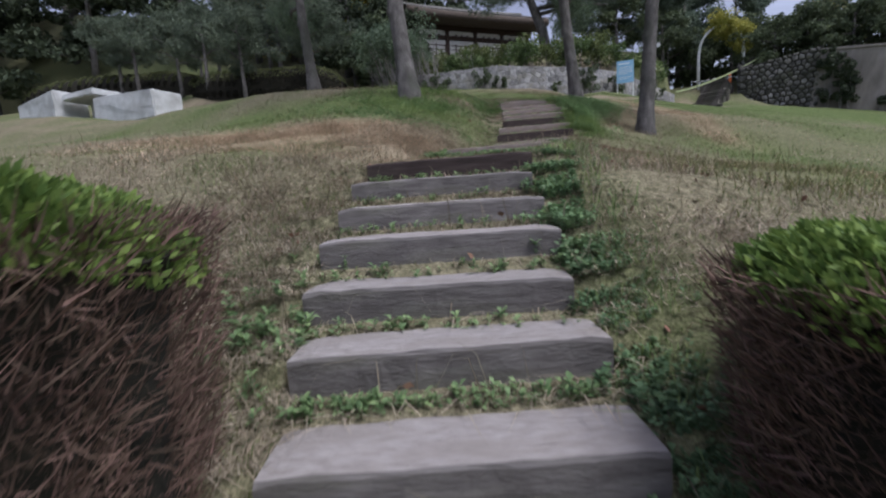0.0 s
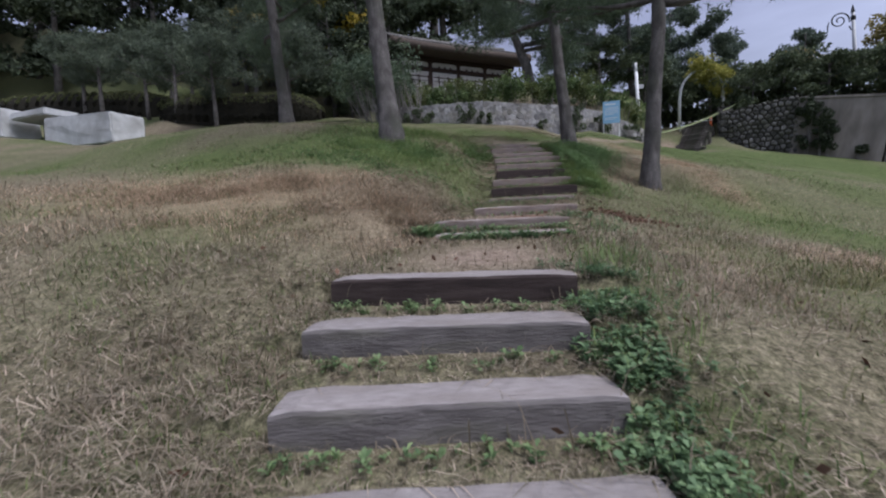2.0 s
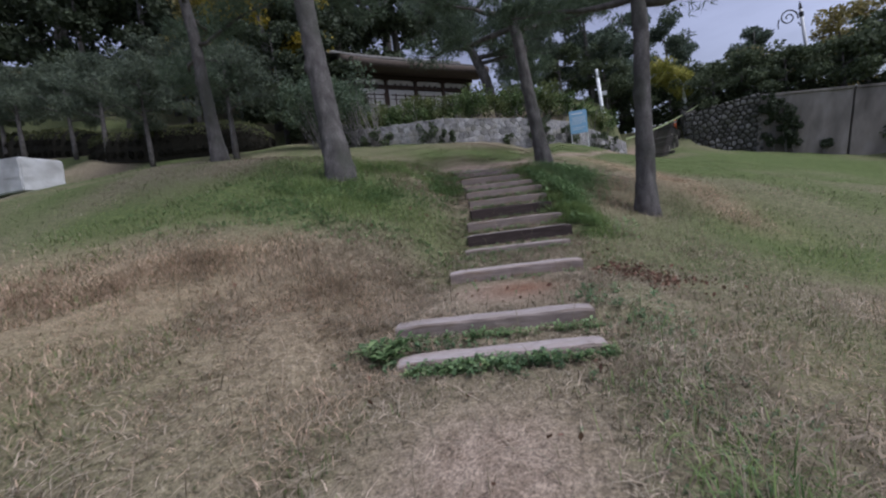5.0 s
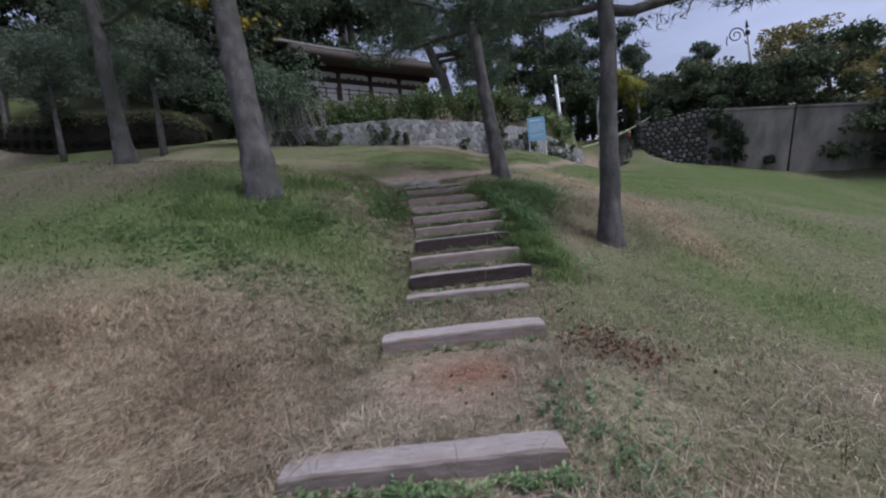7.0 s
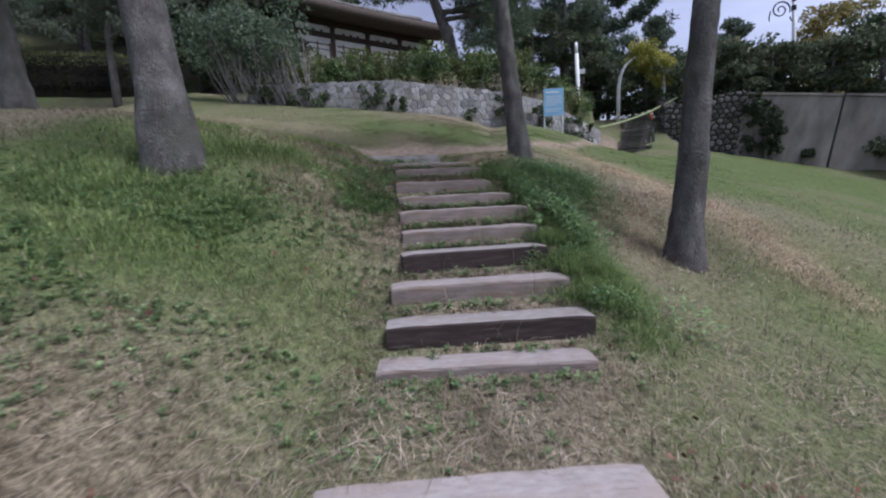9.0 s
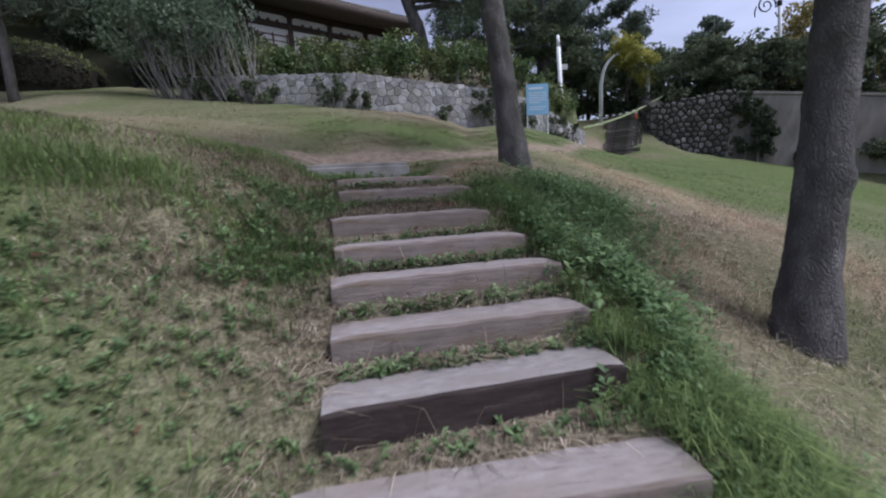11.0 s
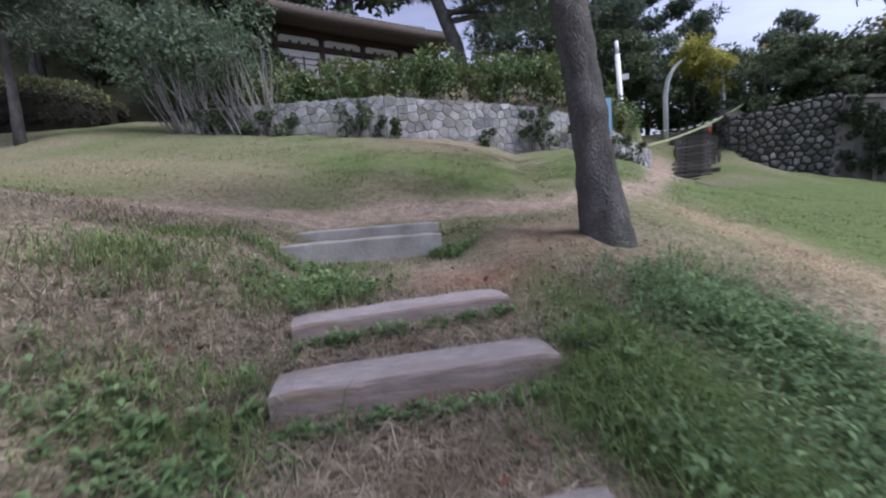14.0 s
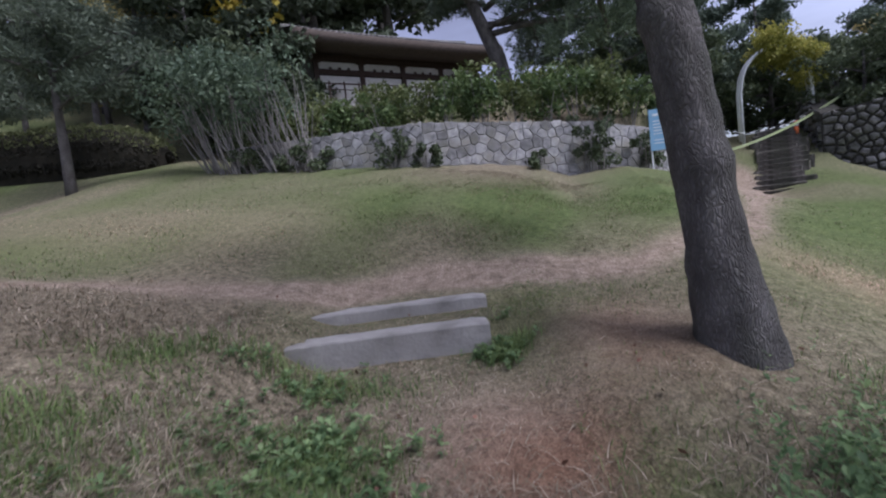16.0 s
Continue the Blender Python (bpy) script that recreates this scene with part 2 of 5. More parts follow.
def ground_material():
    m = bpy.data.materials.new("grassy_ground")
    m.use_nodes = True
    n, l = m.node_tree.nodes, m.node_tree.links
    b = n["Principled BSDF"]
    b.inputs["Roughness"].default_value = 1.0
    b.inputs["Specular IOR Level"].default_value = 0.1
    co = n.new("ShaderNodeTexCoord")

    def ramp(scale, lo, hi, detail=8):
        t = n.new("ShaderNodeTexNoise")
        t.inputs["Scale"].default_value = scale
        t.inputs["Detail"].default_value = detail
        t.inputs["Roughness"].default_value = .7
        l.new(co.outputs["Object"], t.inputs["Vector"])
        r = n.new("ShaderNodeValToRGB")
        r.color_ramp.elements[0].position, r.color_ramp.elements[1].position = .35, .65
        r.color_ramp.elements[0].color, r.color_ramp.elements[1].color = (*lo, 1), (*hi, 1)
        l.new(t.outputs["Fac"], r.inputs[0])
        return r.outputs[0]

    def mix(a, c, layer):
        at = n.new("ShaderNodeAttribute")
        at.attribute_name = layer
        x = n.new("ShaderNodeMix")
        x.data_type = 'RGBA'
        l.new(at.outputs["Fac"], x.inputs["Factor"])
        l.new(a, x.inputs["A"])
        l.new(c, x.inputs["B"])
        return x.outputs["Result"]
    out = mix(ramp(16, (.07, .058, .04), (.36, .305, .22)), ramp(12, (.055, .083, .03), (.155, .19, .074)), "green")
    out = mix(out, ramp(10, (.22, .172, .11), (.39, .315, .215)), "rust")
    out = mix(out, ramp(9, (.20, .152, .115), (.39, .315, .25)), "soil")
    out = mix(out, ramp(11, (.15, .078, .05), (.27, .16, .108)), "clay")
    fine = n.new("ShaderNodeTexNoise")
    fine.inputs["Scale"].default_value = 70
    fine.inputs["Detail"].default_value = 8
    fine.inputs["Roughness"].default_value = .75
    l.new(co.outputs["Object"], fine.inputs["Vector"])
    fr = n.new("ShaderNodeMapRange")
    fr.inputs["From Min"].default_value, fr.inputs["From Max"].default_value = .34, .66
    fr.inputs["To Min"].default_value, fr.inputs["To Max"].default_value = .3, 1.4
    l.new(fine.outputs["Fac"], fr.inputs[0])
    vary = n.new("ShaderNodeHueSaturation")
    l.new(fr.outputs[0], vary.inputs["Value"])
    l.new(out, vary.inputs["Color"])
    out = vary.outputs[0]
    l.new(out, b.inputs["Base Color"])
    t = n.new("ShaderNodeTexNoise")
    t.inputs["Scale"].default_value = 30
    t.inputs["Detail"].default_value = 8
    l.new(co.outputs["Object"], t.inputs["Vector"])
    bp = n.new("ShaderNodeBump")
    bp.inputs["Strength"].default_value = .8
    bp.inputs["Distance"].default_value = .03
    l.new(t.outputs["Fac"], bp.inputs["Height"])
    l.new(bp.outputs[0], b.inputs["Normal"])
    return m


M_GROUND = ground_material()


# ---- building helpers ----
def mesh_object(name, bm, mat, parent=None, smooth=False):
    me = bpy.data.meshes.new(name)
    bm.to_mesh(me)
    bm.free()
    for m in (mat if isinstance(mat, (list, tuple)) else (mat,)):
        me.materials.append(m)
    if smooth:
        me.shade_smooth()
    ob = new(name, me)
    if parent is not None:
        ob.parent = parent
    return ob


def part(name, bm, mat, parent, label="", smooth=False):
    return tagged(mesh_object(name, bm, mat, parent, smooth), label)


def thing(name, label, category, place=None, group="", kind=""):
    ob = new(name)
    ob.empty_display_size = .1
    if place is not None:
        ob.matrix_world = place
    return tagged(ob, label, category, group, kind)


def raw(name, verts, faces, mat, parent=None, smooth=False, index=None):
    """A mesh from numpy arrays: verts (n, 3), faces (m, 3 or 4)."""
    me = bpy.data.meshes.new(name)
    verts, faces = np.asarray(verts, np.float32), np.asarray(faces, np.int32)
    k = faces.shape[1]
    me.vertices.add(len(verts))
    me.vertices.foreach_set("co", verts.ravel())
    me.loops.add(faces.size)
    me.loops.foreach_set("vertex_index", faces.ravel())
    me.polygons.add(len(faces))
    me.polygons.foreach_set("loop_start", np.arange(0, faces.size, k, dtype=np.int32))
    me.polygons.foreach_set("loop_total", np.full(len(faces), k, np.int32))
    for m in (mat if isinstance(mat, (list, tuple)) else (mat,)):
        me.materials.append(m)
    if index is not None:
        me.polygons.foreach_set("material_index", np.asarray(index, np.int32))
    if smooth:
        me.polygons.foreach_set("use_smooth", np.ones(len(faces), bool))
    me.update(calc_edges=True)
    ob = new(name, me)
    if parent is not None:
        ob.parent = parent
    return ob


def box(bm, size, at=(0, 0, 0), bevel=0.0, turn=None):
    r = bmesh.ops.create_cube(bm, size=1)
    v = r["verts"]
    bmesh.ops.scale(bm, vec=size, verts=v)
    if bevel:
        e = {e for p in v for e in p.link_edges}
        r = bmesh.ops.bevel(bm, geom=list(e), offset=bevel, segments=2, affect='EDGES')
        v = list({p for f in r["faces"] for p in f.verts} | {p for p in v if p.is_valid})
    if turn is not None:
        bmesh.ops.transform(bm, matrix=turn, verts=v)
    bmesh.ops.translate(bm, vec=at, verts=v)
    return v


def tube(bm, points, radii, sides=8, cap=True, rough=0.0, seed=0):
    """A tapered tube along points."""
    rnd = random.Random(seed)
    rings = []
    for i, p in enumerate(points):
        p = Vector(p)
        a = Vector(points[max(i - 1, 0)])
        b = Vector(points[min(i + 1, len(points) - 1)])
        d = (b - a).normalized() if (b - a).length > 1e-6 else Vector((0, 0, 1))
        s = d.cross(Vector((0.37, 0.91, 0.11))).normalized()
        t = d.cross(s)
        ring = []
        for k in range(sides):
            w = 2 * math.pi * k / sides
            r = radii[i] * (1 + rough * (rnd.random() - .5))
            ring.append(bm.verts.new(p + s * (r * math.cos(w)) + t * (r * math.sin(w))))
        rings.append(ring)
    for a, b in zip(rings, rings[1:]):
        for k in range(sides):
            bm.faces.new((a[k], a[(k + 1) % sides], b[(k + 1) % sides], b[k]))
    if cap and sides > 2:
        bm.faces.new(rings[0][::-1])
        bm.faces.new(rings[-1])


# ---- the stair's beams, and the lie of the land ----
WORN = "weathered grey-brown timber step beam bedded in the slope"
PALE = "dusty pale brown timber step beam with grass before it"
TARRED = "dark tarred timber step beam with a worn top"
GREY = "pale grey concrete kerb step set level in bare earth"
# left end, right end (x, y), top height, depth, height, tone
STEPS = [
    ((2.03, -.47), (3.16, 0.0), .50, .30, .26, WORN), ((1.82, -.06), (3.00, .44), .69, .28, .26, WORN), ((1.62, .30), (2.83, .74), .87, .28, .26, WORN),
    ((1.49, .63), (2.74, 1.09), 1.075, .27, .26, WORN), ((1.31, 1.09), (2.59, 1.54), 1.245, .25, .26, WORN), ((1.13, 1.55), (2.45, 1.94), 1.43, .25, .26, WORN),
    ((1.00, 2.02), (2.39, 2.30), 1.605, .25, .26, TARRED),
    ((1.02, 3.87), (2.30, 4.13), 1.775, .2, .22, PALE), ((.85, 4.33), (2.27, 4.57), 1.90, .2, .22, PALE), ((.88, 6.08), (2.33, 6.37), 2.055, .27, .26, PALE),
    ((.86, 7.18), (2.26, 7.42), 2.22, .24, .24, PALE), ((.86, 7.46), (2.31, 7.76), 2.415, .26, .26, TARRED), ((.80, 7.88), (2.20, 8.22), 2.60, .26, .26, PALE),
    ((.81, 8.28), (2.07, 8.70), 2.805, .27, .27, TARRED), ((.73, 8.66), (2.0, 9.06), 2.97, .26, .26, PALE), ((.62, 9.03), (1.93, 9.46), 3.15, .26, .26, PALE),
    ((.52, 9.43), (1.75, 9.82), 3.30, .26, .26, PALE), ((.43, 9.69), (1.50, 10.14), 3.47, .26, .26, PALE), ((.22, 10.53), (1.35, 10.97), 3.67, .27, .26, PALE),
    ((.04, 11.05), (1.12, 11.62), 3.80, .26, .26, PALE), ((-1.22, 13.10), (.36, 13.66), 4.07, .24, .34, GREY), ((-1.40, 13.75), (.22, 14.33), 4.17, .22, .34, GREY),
]
CY = [-60, -6, -1.5, -.25, .83, 2.13, 2.6, 4.0, 4.6, 6.2, 7.0, 7.6, 8.5, 9.63, 10.75, 11.6, 13.5, 14.5, 16, 20, 22, 30, 60]
CZ = [-12, -1.3, .05, .42, .98, 1.52, 1.58, 1.76, 1.80, 1.96, 2.1, 2.33, 2.72, 3.2, 3.58, 3.8, 4.02, 4.17, 4.5, 5.3, 5.75, 6.6, 9]
GY = [-60, -.25, .83, 2.13, 4.6, 7.6, 8.5, 9.63, 10.75, 12.5, 14, 18, 60]
GX = [2.6, 2.6, 2.13, 1.7, 1.56, 1.6, 1.44, 1.13, .8, .8, 1.5, 2, 2]


FACES = (.16, .16, .16, .15, .15, .14, .16, .05, .10, .13, .08, .16, .14, .17, .13, .13, .12, .12, .13, .08, .24, .12)


def stair_x(y):
    return np.interp(y, [-.25, .83, 2.13, 4.6, 7.6, 8.5, 9.63, 10.75, 11.4, 13.5, 14.5], [2.6, 2.13, 1.7, 1.56, 1.58, 1.44, 1.13, .78, .6, -.35, -.45])


def slope(x, y):
    """The hillside's height, for arrays."""
    x, y = np.asarray(x, float), np.asarray(y, float)
    c, g = np.interp(y, CY, CZ), np.interp(y, GY, GX)
    dl, dr = np.maximum(0, g - .75 - x), np.maximum(0, x - g - .75)
    a = np.interp(y, [0, 3, 6, 10, 12, 14, 17, 20], [.2, .3, .65, .6, .35, .1, .2, .55])
    left = a * (1 - np.exp(-dl / 1.5)) + np.interp(y, [12, 20], [.07, .115]) * np.minimum(dl, 12.5)
    b = .55 * np.exp(-((y - 9.5) / 2.2) ** 2) + .08
    right = -b * (1 - np.exp(-dr)) - np.interp(y, [8, 12, 16, 20, 28], [.17, .21, .25, .25, .17]) * np.minimum(dr, 14)
    c = c - .5 * np.exp(-((x - 6.6) / 1.0) ** 2 - ((y - 25.1) / 1.3) ** 2)
    wide = .1 * np.clip(-19 - x, 0, 30) * np.clip((y - 4) / 8, 0, 1)
    h = c + left + right + wide + .09 * np.clip(y - 18.5, 0, 12) * np.clip((-8 - x) / 4, 0, 1)
    h = h + .38 * (1 - np.exp(-dl / 1.1)) * np.interp(y + .35 * np.clip(x + 1.6, -6, 0), [4, 7, 9.5, 13], [0, 1, .85, .05]) * np.clip((x + 14) / 6, 0, 1)
    h = h + .4 * (1 - np.exp(-np.maximum(0, -2.0 - x) / 2.0)) * np.interp(y, [9.5, 12.5, 16, 20], [0, 1, .8, 0]) * np.clip((x + 15) / 5, 0, 1)
    h = h + .11 * np.clip(-13 - x, 0, 9) * np.clip((y - 6) / 6, 0, 1)
    h = h - .55 * np.exp(-((x - 6.5) / 1.5) ** 2 - ((y - 22.7) / 2.2) ** 2) - .4 * np.exp(-((x - 7.2) / 1.3) ** 2 - ((y - 26.2) / 1.5) ** 2)
    h = h + .45 * np.clip(y - 25.5, 0, 26) * np.clip((-8.5 - x) / 3, 0, 1)
    h = h + .3 * np.clip(-30 - x, 0, 45) * np.clip((y - 26) / 8, 0, 1) + .35 * np.exp(-((x - 9.8) / 1.0) ** 2 - ((y - 27.5) / 1.2) ** 2)
    # between the beams: from behind one beam's top down to the next one's foot
    line = [(np.array(a), np.array(e), top, face) for (a, e, top, *_), face in zip(STEPS, FACES)]
    dist = []
    for a, e, top, face in line:
        d = (e - a) / np.hypot(*(e - a))
        dist.append((x - a[0]) * -d[1] + (y - a[1]) * d[0])
    s = np.full(x.shape, np.nan)
    for i in range(len(line) - 1):
        di, dj = dist[i], -dist[i + 1]
        f = np.clip((di - .2) / np.maximum(di + dj - .2, .05), 0, 1)
        inside = (di >= .1) & (dj > -.1)
        s = np.where(inside, line[i][2] - .03 + (line[i + 1][2] - line[i + 1][3] - line[i][2] + .03) * f, s)
    s = np.where((dist[-1] >= .1) & (dist[-1] < 1.4), line[-1][2] - .03 + .15 * dist[-1], s)
    first = line[0][2] - line[0][3]
    s = np.where((dist[0] < .1) & (dist[0] > -2.5), first + .42 * dist[0], s)
    w = np.clip(1.95 - np.abs(x - stair_x(y)) / .75, 0, 1)
    w = w * np.clip(1.3 - dist[-1], 0, 1)
    w = np.where(np.isnan(s), 0, w * w * (3 - 2 * w))
    return h * (1 - w) + np.nan_to_num(s) * w


STONE_LINE = [(-60, 40), (-20, 34), (-16, 27.5), (-12.5, 20.6), (-8.0, 20.4), (-2.3, 20.9), (1.7, 22.4), (3.4, 23.4), (6.4, 26.6)]
RIGHT_LINE = [(9.9, 28.4), (13.05, 27.05), (16.5, 26.1), (24.0, 24.4)]


def behind(x, y, line):
    """How far (x, y) lies past a line of points, taken in order of x."""
    return y - np.interp(x, [p[0] for p in line], [p[1] for p in line])


def land(x, y):
    x, y = np.asarray(x, float), np.asarray(y, float)
    h = slope(x, y)
    up = behind(x, y, STONE_LINE)
    terrace = np.interp(up, [0.4, 0.5, 6, 30], [0, 7.2, 9.6, 13])
    h = np.where((up > .4) & (x < 6.4), np.maximum(h, np.minimum(terrace, 7.2 + .4 * up)), h)
    up = behind(x, y, RIGHT_LINE)
    h = np.where((up > .5) & (x > 10.2), np.maximum(h, np.interp(x, [13, 16.5, 24], [6.8, 6.3, 5.3]) + .05 * up), h)
    gap = (x >= 6.4) & (x <= 10.2) & (y > 27)
    h = np.where(gap, np.interp(y, [27, 31, 60], [5.1, 7.0, 10]), h)
    return h


def at(x, y):
    return float(land(x, y))


def bump2(x, y, cx, cy, rx, ry):
    return np.exp(-(((x - cx) / rx) ** 2 + ((y - cy) / ry) ** 2))


def patchy(x, y, s, seed):
    """Smooth noise between 0 and 1, for arrays."""
    v = np.zeros_like(x)
    rs = np.random.RandomState(seed)
    for k in range(7):
        a, f, p = rs.uniform(0, 6.28), s * rs.uniform(.6, 1.8), rs.uniform(0, 6.28)
        v = v + np.sin((x * np.cos(a) + y * np.sin(a)) * f + p)
    return 1 / (1 + np.exp(-v))


def zones(x, y):
    """How green, how rusty and how bare the ground is at each place."""
    x, y = np.asarray(x, float), np.asarray(y, float)
    p, q = patchy(x, y, 1.6, 3), patchy(x, y, .7, 8)
    green = .12 + .55 * (q - .4) + .5 * (p - .5) + .55 * np.clip((x - 3) / 3, 0, 1) + .32 * np.clip((-2.5 - x) / 4, 0, 1)
    green += .95 * bump2(x, y, -1.2, 7.6, 2.2, 1.7)
    green += .3 * bump2(x, y, -3.0, 9.6, 1.2, .9)
    green += .42 * bump2(x, y, 9, 20, 8, 6)
    green += .95 * bump2(x, y, -.2, 17.7, 4.3, 2.2)
    green += .45 * bump2(x, y, -5, 7.2, 4, 2.0)
    green -= .38 * bump2(x, y, -2.5, 11.5, 3.2, 2.2) * (1.3 - p)
    right_edge = np.exp(-((x - stair_x(y) - 1.05) / .32) ** 2)
    green += right_edge * np.interp(y, [-1, 0, 3, 7.4, 8.2, 11.5, 12.6], [.3, .45, .3, .3, 1.1, 1.1, .2])
    rust = 1.0 * bump2(x, y, -2.4, 4.2, 3.2, 1.5) + .25 * bump2(x, y, -6, 15.5, 4, 1.5) + .55 * bump2(x, y, 5.6, 4.2, 1.2, 2.4) + .5 * bump2(x, y, 3.4, 2.6, .5, 2) * p
    rust += .85 * np.exp(-((x - np.interp(y, [9, 12, 16.5], [5.6, 4.9, 3.0])) / .55) ** 2) * np.clip((y - 8.5) / 2, 0, 1) * np.clip((16.5 - y) / 1.5, 0, 1)
    rust += .5 * bump2(x, y, 3.2, 10.8, .8, 1.5) * p
    soil = 1.1 * bump2(x, y, stair_x(5.4), 5.5, .55, .55) + .9 * bump2(x, y, 1.75, 3.0, .5, .5) + .95 * bump2(x, y, .55, 12.3, .7, .75)
    track = np.interp(x, [-9, -5, -3.4, -1.7, -.6, .5, 1.7, 3, 3.6, 5, 6.8], [9.6, 12.2, 13.4, 14.0, 14.8, 15.05, 15.0, 16.2, 17.1, 21, 26.5])
    soil += 1.35 * np.exp(-((y - track) / np.interp(x, [-3, 1.5, 4, 6], [.26, .4, .7, 2.0])) ** 2) * np.interp(x, [-9, -5, 7.2, 7.8], [.2, 1, 1, 0])
    soil += .7 * bump2(x, y, 1.6, 13.6, .8, .8)
    on = np.abs(x - stair_x(y)) < .6
    soil += np.where(on & (y > -1) & (y < 11.6), .22, 0)
    soil *= .65 + .5 * p
    return np.clip(green, 0, 1), np.clip(rust, 0, 1), np.clip(soil, 0, 1)


def build_ground():
    xs = np.unique(np.concatenate([np.linspace(-400, -30, 14), np.arange(-30, -4, .5), np.arange(-4, -1.5, .1), np.arange(-1.5, 4, .05), np.arange(4, 6, .1), np.arange(6, 26, .4), np.linspace(26, 400, 15)]))
    ys = np.unique(np.concatenate([np.linspace(-400, -8, 12), np.arange(-8, -2, .5), np.arange(-2, 15, .05), np.arange(15, 17, .1), np.arange(17, 34, .3), np.linspace(34, 600, 18)]))
    gx, gy = np.meshgrid(xs, ys)
    z = land(gx, gy)
    rough = .035 * (patchy(gx, gy, 3.1, 11) - .5) + .03 * (patchy(gx, gy, 7.5, 12) - .5)
    near = np.clip((np.abs(gx - stair_x(gy)) - .75) / .4, .15, 1)
    z = z + rough * np.where(gy < 15, near, 1)
    n, m = gx.shape
    idx = np.arange(n * m).reshape(n, m)
    f = np.stack([idx[:-1, :-1], idx[:-1, 1:], idx[1:, 1:], idx[1:, :-1]], -1).reshape(-1, 4)
    ob = raw("ground", np.stack([gx, gy, z], -1).reshape(-1, 3), f, M_GROUND, smooth=True)
    p = patchy(gx, gy, 2.2, 17)
    clay = np.clip((1.1 * bump2(gx, gy, .75, 12.25, .45, .5) + .9 * bump2(gx, gy, 1.75, 5.6, .4, .35) + .5 * bump2(gx, gy, 1.5, 13.4, .5, .6)) * (.5 + .8 * p), 0, 1)
    for name, v in zip(("green", "rust", "soil", "clay"), zones(gx, gy) + (clay,)):
        ob.data.attributes.new(name, 'FLOAT', 'POINT').data.foreach_set("value", v.ravel().astype(np.float32))
    tagged(ob, "grassy hillside ground with bare earth patches", "ground", kind="structure")


build_ground()

# ---- the garden stair: timber beams set into the slope ----
def beam_mesh(length, depth, height, seed, ragged=.006):
    bm = bmesh.new()
    n = 14
    rnd = random.Random(seed)
    prof = [(-depth / 2 + .012, 0), (-depth / 2, -.014), (-depth / 2 - .004, -height), (depth / 2, -height), (depth / 2, -.014), (depth / 2 - .012, 0), (0, .004)]
    rings = []
    for i in range(n + 1):
        x = -length / 2 + length * i / n
        end = .012 if i in (0, n) else 0
        rings.append([bm.verts.new((x, y * (1 - end * 2) + rnd.uniform(-1, 1) * ragged, z - end * (1 if z > -.05 else 0) + rnd.uniform(-1, 1) * ragged * .8)) for y, z in prof])
    k = len(prof)
    for a, b in zip(rings, rings[1:]):
        for j in range(k):
            f = bm.faces.new((a[j], b[j], b[(j + 1) % k], a[(j + 1) % k]))
            # the upper strips take the top material, with sky light in its colour
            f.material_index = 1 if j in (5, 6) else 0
    bm.faces.new(rings[0])
    bm.faces.new(rings[-1][::-1])
    bmesh.ops.recalc_face_normals(bm, faces=bm.faces)
    return bm


def build_steps():
    for i, (a, b, z, depth, height, tone) in enumerate(STEPS):
        a, b = Vector(a), Vector(b)
        d = (b - a)
        yaw = math.degrees(math.atan2(d.y, d.x))
        mid = (a + b) / 2 + Vector((-d.y, d.x)).normalized() * depth / 2
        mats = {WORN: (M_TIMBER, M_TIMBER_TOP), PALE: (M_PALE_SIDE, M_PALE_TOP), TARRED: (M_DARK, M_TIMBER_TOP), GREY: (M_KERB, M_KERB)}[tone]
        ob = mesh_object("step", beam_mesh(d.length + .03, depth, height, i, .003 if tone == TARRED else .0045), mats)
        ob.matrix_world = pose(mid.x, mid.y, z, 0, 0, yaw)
        tagged(ob, tone, "step", "steps of the hillside stair")


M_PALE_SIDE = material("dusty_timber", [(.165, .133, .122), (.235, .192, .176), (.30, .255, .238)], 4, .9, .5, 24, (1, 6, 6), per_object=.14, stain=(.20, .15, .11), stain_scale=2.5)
M_KERB = material("cast_concrete_kerb", [(.27, .258, .25), (.38, .365, .352)], 6, .9, .4, 30, per_object=.08, stain=(.22, .21, .2), stain_scale=3)
build_steps()


# ---- walls of stone ----
def clip(poly, p, q):
    """Keep the part of a convex polygon that lies nearer p than q."""
    mx, my, nx, ny = (p[0] + q[0]) / 2, (p[1] + q[1]) / 2, q[0] - p[0], q[1] - p[1]
    out = []
    for i, a in enumerate(poly):
        b = poly[(i + 1) % len(poly)]
        da, db = (a[0] - mx) * nx + (a[1] - my) * ny, (b[0] - mx) * nx + (b[1] - my) * ny
        if da <= 0:
            out.append(a)
        if da * db < 0:
            t = da / (da - db)
            out.append((a[0] + (b[0] - a[0]) * t, a[1] + (b[1] - a[1]) * t))
    return out


def cells(width, height, size, seed):
    """Irregular stone outlines that fill a width x height face."""
    rnd = random.Random(seed)
    pts = []
    rows = max(2, round(height / size))
    for r in range(rows):
        cols = max(1, round(width / (size * 1.15)))
        for c in range(cols):
            pts.append(((c + .5 + (.5 if r % 2 else 0) * .8 + rnd.uniform(-.34, .34)) * width / cols, (r + .5 + rnd.uniform(-.3, .3)) * height / rows))
    out = []
    for p in pts:
        poly = [(0, 0), (width, 0), (width, height), (0, height)]
        for q in pts:
            if q != p and abs(q[0] - p[0]) < size * 4 and abs(q[1] - p[1]) < size * 4:
                poly = clip(poly, p, q)
                if len(poly) < 3:
                    break
        if len(poly) >= 3:
            out.append(poly)
    return out


